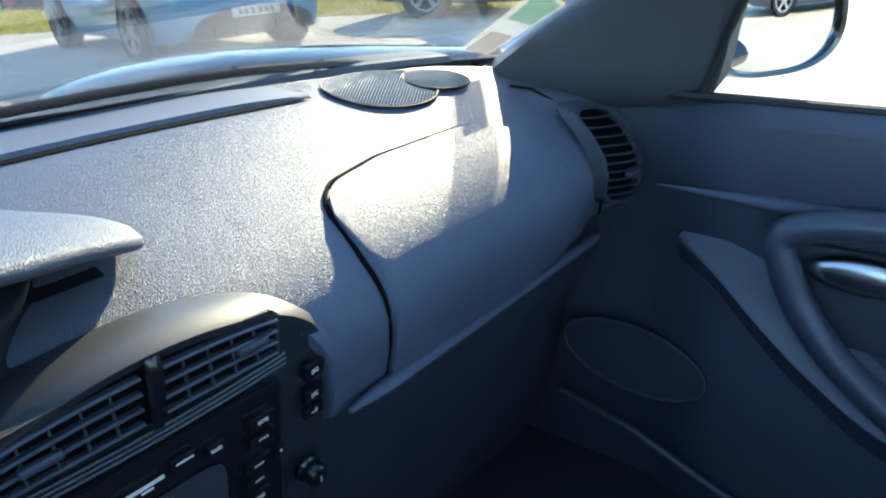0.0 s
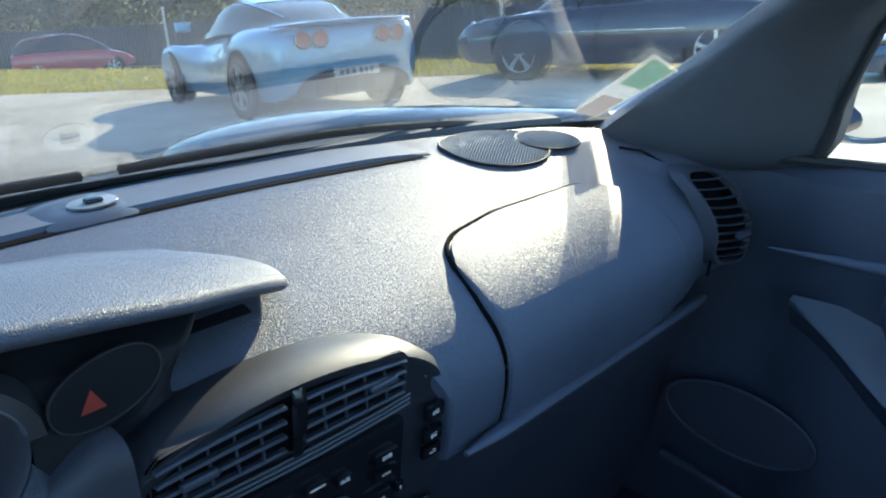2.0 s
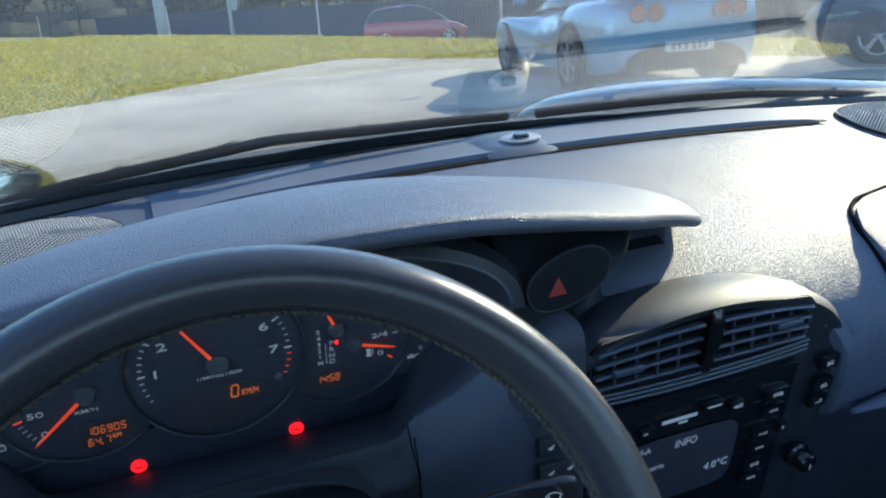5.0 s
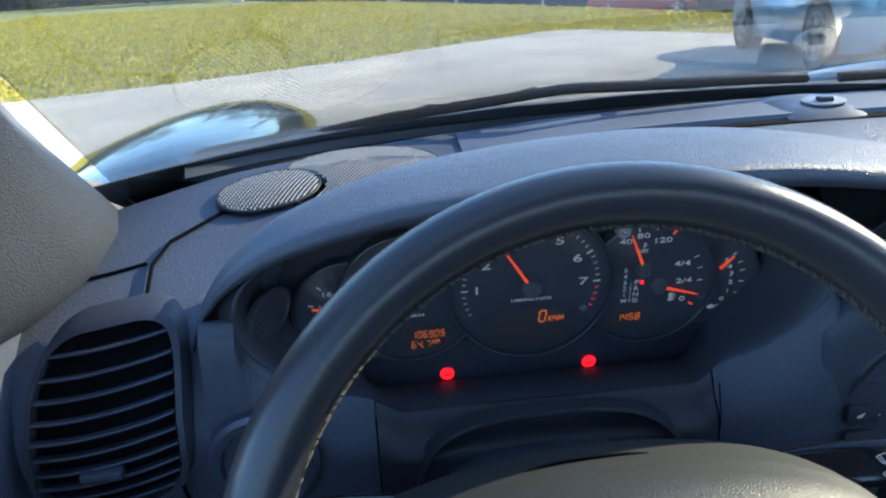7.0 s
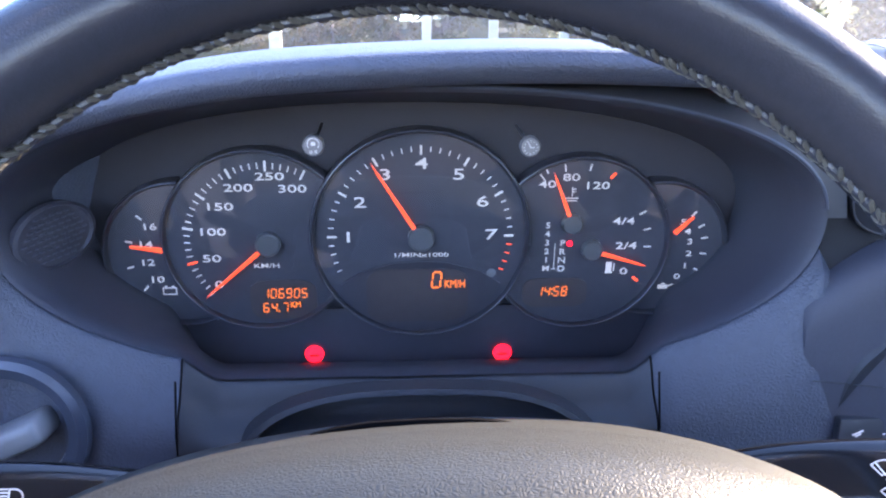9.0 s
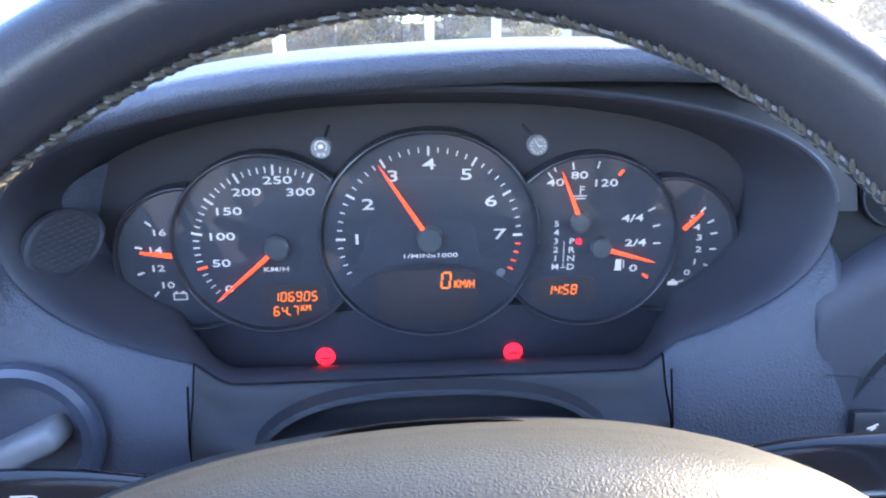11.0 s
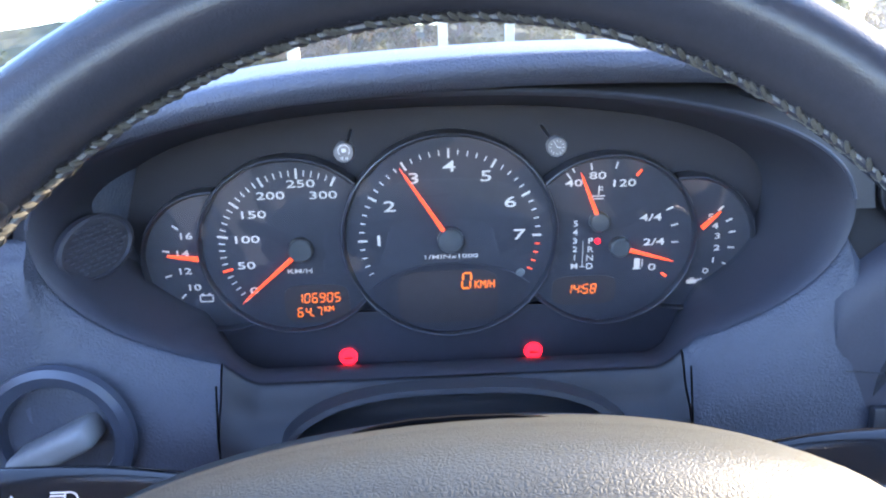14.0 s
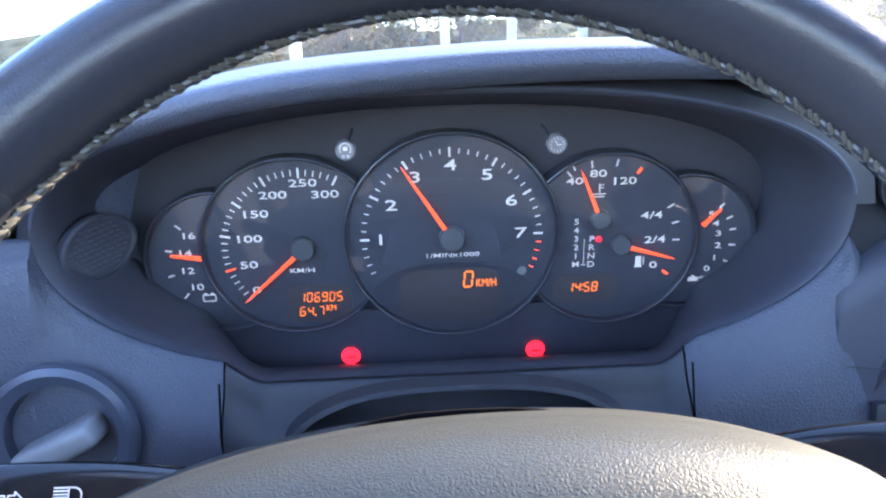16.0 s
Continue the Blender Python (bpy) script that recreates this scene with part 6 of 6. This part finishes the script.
def car(name, label, paint, group, stations, cabin, wheels, alloy, spokes, m):
    """Car along +y. stations: y, sill z, half width, shoulder z, crown z. cabin: y, half width low, half width top, z low, z top."""
    c = thing(name, label, "car", group, m)
    secs = []
    st = smooth_line(stations, 49)
    for y, zs, hw, zsh, zc in st:
        half = [(0.0, zc), (hw * 0.45, zc - 0.004), (hw * 0.80, zc - 0.25 * (zc - zsh) - 0.01), (hw * 0.95, zsh), (hw, zsh - 0.35 * (zsh - zs)), (hw * 0.985, zs + 0.3 * (zsh - zs)), (hw * 0.93, zs), (0.0, zs)]
        half = smooth_line(half[:7], 19).tolist() + [half[7]]
        ring = [(x, y, z) for x, z in half] + [(-x, y, z) for x, z in half[-2:0:-1]]
        secs.append(ring)
    part("body", loft(secs, True, True), paint, c)
    st = smooth_line(cabin, 25)
    glass, roof_ = [], []
    for y, w0, w1, z0, z1 in st:
        half = [(w0, z0), (w0 * 0.35 + w1 * 0.65, z0 + 0.66 * (z1 - z0)), (w1, z1 - 0.12 * (z1 - z0)), (w1 * 0.75, z1), (0, z1 + 0.01)]
        half = smooth_line(half, 13).tolist()
        glass.append([(x, y, z) for x, z in half] + [(-x, y, z) for x, z in half[-2::-1]])
    part("glasshouse", loft(glass, False, False), M_TINT, c, "tinted windows")
    top = []
    ymid = [g for g in glass if cabin[0][0] + 0.28 * (cabin[-1][0] - cabin[0][0]) < g[0][1] < cabin[0][0] + 0.68 * (cabin[-1][0] - cabin[0][0])]
    part("roof", loft([[(x * 1.012, y, z + 0.008) for x, y, z in g[8:-8]] for g in ymid], False, False), paint, c)
    for side in (-1, 1):
        for k in (0, -1):
            pill = [glass[i] for i in (range(2, 12) if k == 0 else range(14, 23))]
            part("pillar", loft([[(g[j if side > 0 else -1 - j][0] * 1.014, g[j][1], g[j][2] + 0.006) for j in (7, 8)] for g in pill], False, False), paint, c)
    for x, y, r, w in wheels:
        for side in (-1, 1):
            # black disc on the flank, the shade of the wheel arch as colour
            arch = bmesh.new()
            bmesh.ops.create_cone(arch, cap_ends=True, segments=32, radius1=r * 1.13, radius2=r * 1.13, depth=0.03, matrix=Matrix.Translation((side * (x + w / 2 - 0.022), y, r * 1.02)) @ Euler((0, radians(90), 0)).to_matrix().to_4x4())
            part("wheel_arch_shade", arch, M_VOID, c)
            road_wheel(c, side * x, y, r, w, side, alloy, spokes)
    return c


LOTUS = pose(4.62, 6.55, 0.0, 0, 0, -9)
lotus = car("sports_car", "silver-blue low sports car with round tail lamps", M_SILVER, "parked cars",
            [(-0.98, 0.32, 0.64, 0.72, 0.76), (-0.94, 0.25, 0.74, 0.78, 0.84), (-0.80, 0.20, 0.80, 0.82, 0.90), (-0.45, 0.18, 0.86, 0.80, 0.91), (0.0, 0.16, 0.86, 0.76, 0.90), (0.5, 0.16, 0.80, 0.62, 0.86), (1.1, 0.16, 0.76, 0.58, 0.80), (1.6, 0.16, 0.80, 0.64, 0.72), (2.1, 0.17, 0.85, 0.68, 0.68), (2.5, 0.18, 0.84, 0.60, 0.58), (2.75, 0.22, 0.66, 0.46, 0.46), (2.82, 0.28, 0.50, 0.40, 0.40)],
            [(-0.35, 0.52, 0.30, 0.86, 0.90), (0.05, 0.60, 0.42, 0.84, 1.04), (0.45, 0.64, 0.46, 0.82, 1.12), (0.85, 0.66, 0.48, 0.80, 1.13), (1.25, 0.66, 0.46, 0.76, 1.02), (1.75, 0.62, 0.40, 0.72, 0.76)],
            [(0.755, -0.20, 0.315, 0.235), (0.745, 2.10, 0.290, 0.20)], M_ALLOYD, 6, LOTUS)
for side in (-1, 1):
    for x in (0.34, 0.51):
        lm = part("tail_lamp", lathe([(0.078, -0.03), (0.080, 0.012), (0.070, 0.02), (0.062, 0.016), (0.0, 0.026)], 28), M_LAMP, lotus, "round red tail lamp", m=pose(side * x, -1.004 + 0.012 * (x - 0.34) / 0.17, 0.745, 90, 0, side * 5))
        part("lamp_ring", lathe([(0.078, 0.0), (0.086, 0.014), (0.078, 0.02)], 28), M_ALLOYD, lm)
# diffuser mouth and fins with deep shade painted black, exhaust plate, plate, spoiler and mirrors
part("diffuser", loft([[(x * g, -0.93 - d, 0.215 + (z - 0.215) * g) for x, z in [(0.60 * math.cos(a), 0.215 + 0.245 * math.sin(a) ** 0.6) for a in np.linspace(0, math.pi, 24)]] for g, d in ((1.04, -0.04), (1.03, 0.072), (0.97, 0.066), (0.3, 0.060))], True, True), M_VOID, lotus, "diffuser mouth with its shade painted black")
for x in np.linspace(-0.42, 0.42, 5):
    part("diffuser_fin", block(0.015, 0.14, 0.12, (x, -0.945, 0.27), 0.004), M_VOID, lotus)
pl = part("number_plate", block(0.50, 0.012, 0.090, (0.02, -1.002, 0.425), 0.004), M_POST, lotus, "pale plate with dark bars")
bm = bmesh.new()
for x in (-0.15, -0.09, -0.02, 0.06, 0.12, 0.18):
    block(0.035, 0.004, 0.045, (x, -1.0095, 0.425), 0, bm=bm)
part("plate_bars", bm, M_DARK, pl, smooth=False)
part("tail_spoiler", loft([[(x, -0.93 + 0.1 * (x / 0.75) ** 2, 0.865), (x, -1.0 + 0.12 * (x / 0.75) ** 2, 0.905 - 0.03 * (x / 0.75) ** 2), (x, -0.98 + 0.12 * (x / 0.75) ** 2, 0.915 - 0.03 * (x / 0.75) ** 2), (x, -0.80, 0.895)] for x in np.linspace(-0.75, 0.75, 20)], True, True), M_SILVER, lotus)
part("bumper_lip", tube([(x, -0.975 + 0.16 * (x / 0.66) ** 4, 0.47 - 0.17 * max(0, (abs(x) - 0.42) / 0.24) ** 1.5) for x in np.linspace(-0.66, 0.66, 24)], 0.022, 8), M_SILVER, lotus)
for side in (-1, 1):
    part("side_mirror", block(0.17, 0.09, 0.11, (side * 0.86, 1.35, 0.90), 0.035, 3), M_SILVER, lotus)

NAVY_ST = [(-2.15, 0.40, 0.62, 0.62, 0.66), (-2.05, 0.26, 0.76, 0.66, 0.74), (-1.6, 0.20, 0.85, 0.74, 0.86), (-1.2, 0.18, 0.87, 0.76, 0.92), (-0.5, 0.18, 0.85, 0.74, 0.94), (0.4, 0.18, 0.84, 0.74, 0.92), (1.0, 0.18, 0.86, 0.74, 0.84), (1.5, 0.20, 0.86, 0.74, 0.78), (1.9, 0.22, 0.80, 0.66, 0.70), (2.12, 0.30, 0.66, 0.54, 0.56)]
NAVY_CAB = [(-1.75, 0.50, 0.34, 0.80, 0.84), (-1.2, 0.64, 0.46, 0.84, 1.08), (-0.6, 0.68, 0.50, 0.86, 1.24), (-0.1, 0.70, 0.51, 0.87, 1.29), (0.4, 0.70, 0.50, 0.86, 1.22), (1.0, 0.66, 0.44, 0.82, 0.88)]
coupe = car("coupe", "dark blue coupe with five-spoke alloy wheels", M_NAVY, "parked cars", NAVY_ST, NAVY_CAB, [(0.74, -1.18, 0.32, 0.23), (0.72, 1.17, 0.31, 0.21)], M_ALLOY, 5, pose(8.35, 4.95, 0, 0, 0, 15))
for side in (-1, 1):
    part("headlamp", lathe([(0.10, -0.05), (0.105, 0.0), (0.09, 0.02), (0, 0.04)], 28), M_HEAD, coupe, "round headlamp", m=pose(side * 0.62, 1.93, 0.62, -70, 0, side * -10))
    part("side_mirror", block(0.16, 0.09, 0.11, (side * 0.92, 0.55, 0.90), 0.035, 3), M_NAVY, coupe)
    part("door_strip", block(0.012, 1.5, 0.02, (side * 0.862, -0.1, 0.56), 0.004), M_CHROME, coupe)
copy_thing(coupe, pose(3.5, -7.35, 0, 0, 0, -90))
hatch = car("hatchback", "red hatchback on the lower road", M_REDPAINT, "road cars",
            [(-1.95, 0.40, 0.70, 0.72, 0.78), (-1.85, 0.28, 0.80, 0.84, 0.92), (-1.2, 0.20, 0.85, 0.88, 0.96), (0.2, 0.20, 0.86, 0.86, 0.94), (1.0, 0.20, 0.85, 0.80, 0.90), (1.6, 0.24, 0.80, 0.68, 0.76), (1.95, 0.34, 0.62, 0.54, 0.58)],
            [(-1.85, 0.66, 0.50, 0.86, 1.0), (-1.5, 0.70, 0.54, 0.90, 1.36), (-0.6, 0.74, 0.57, 0.92, 1.47), (0.2, 0.74, 0.56, 0.92, 1.44), (0.8, 0.70, 0.50, 0.90, 1.18), (1.2, 0.66, 0.46, 0.88, 0.92)],
            [(0.74, -1.2, 0.31, 0.2), (0.74, 1.2, 0.31, 0.2)], M_ALLOY, 6, pose(9.9, 28.5, -DROP + 0.03, 0, 0, -105))
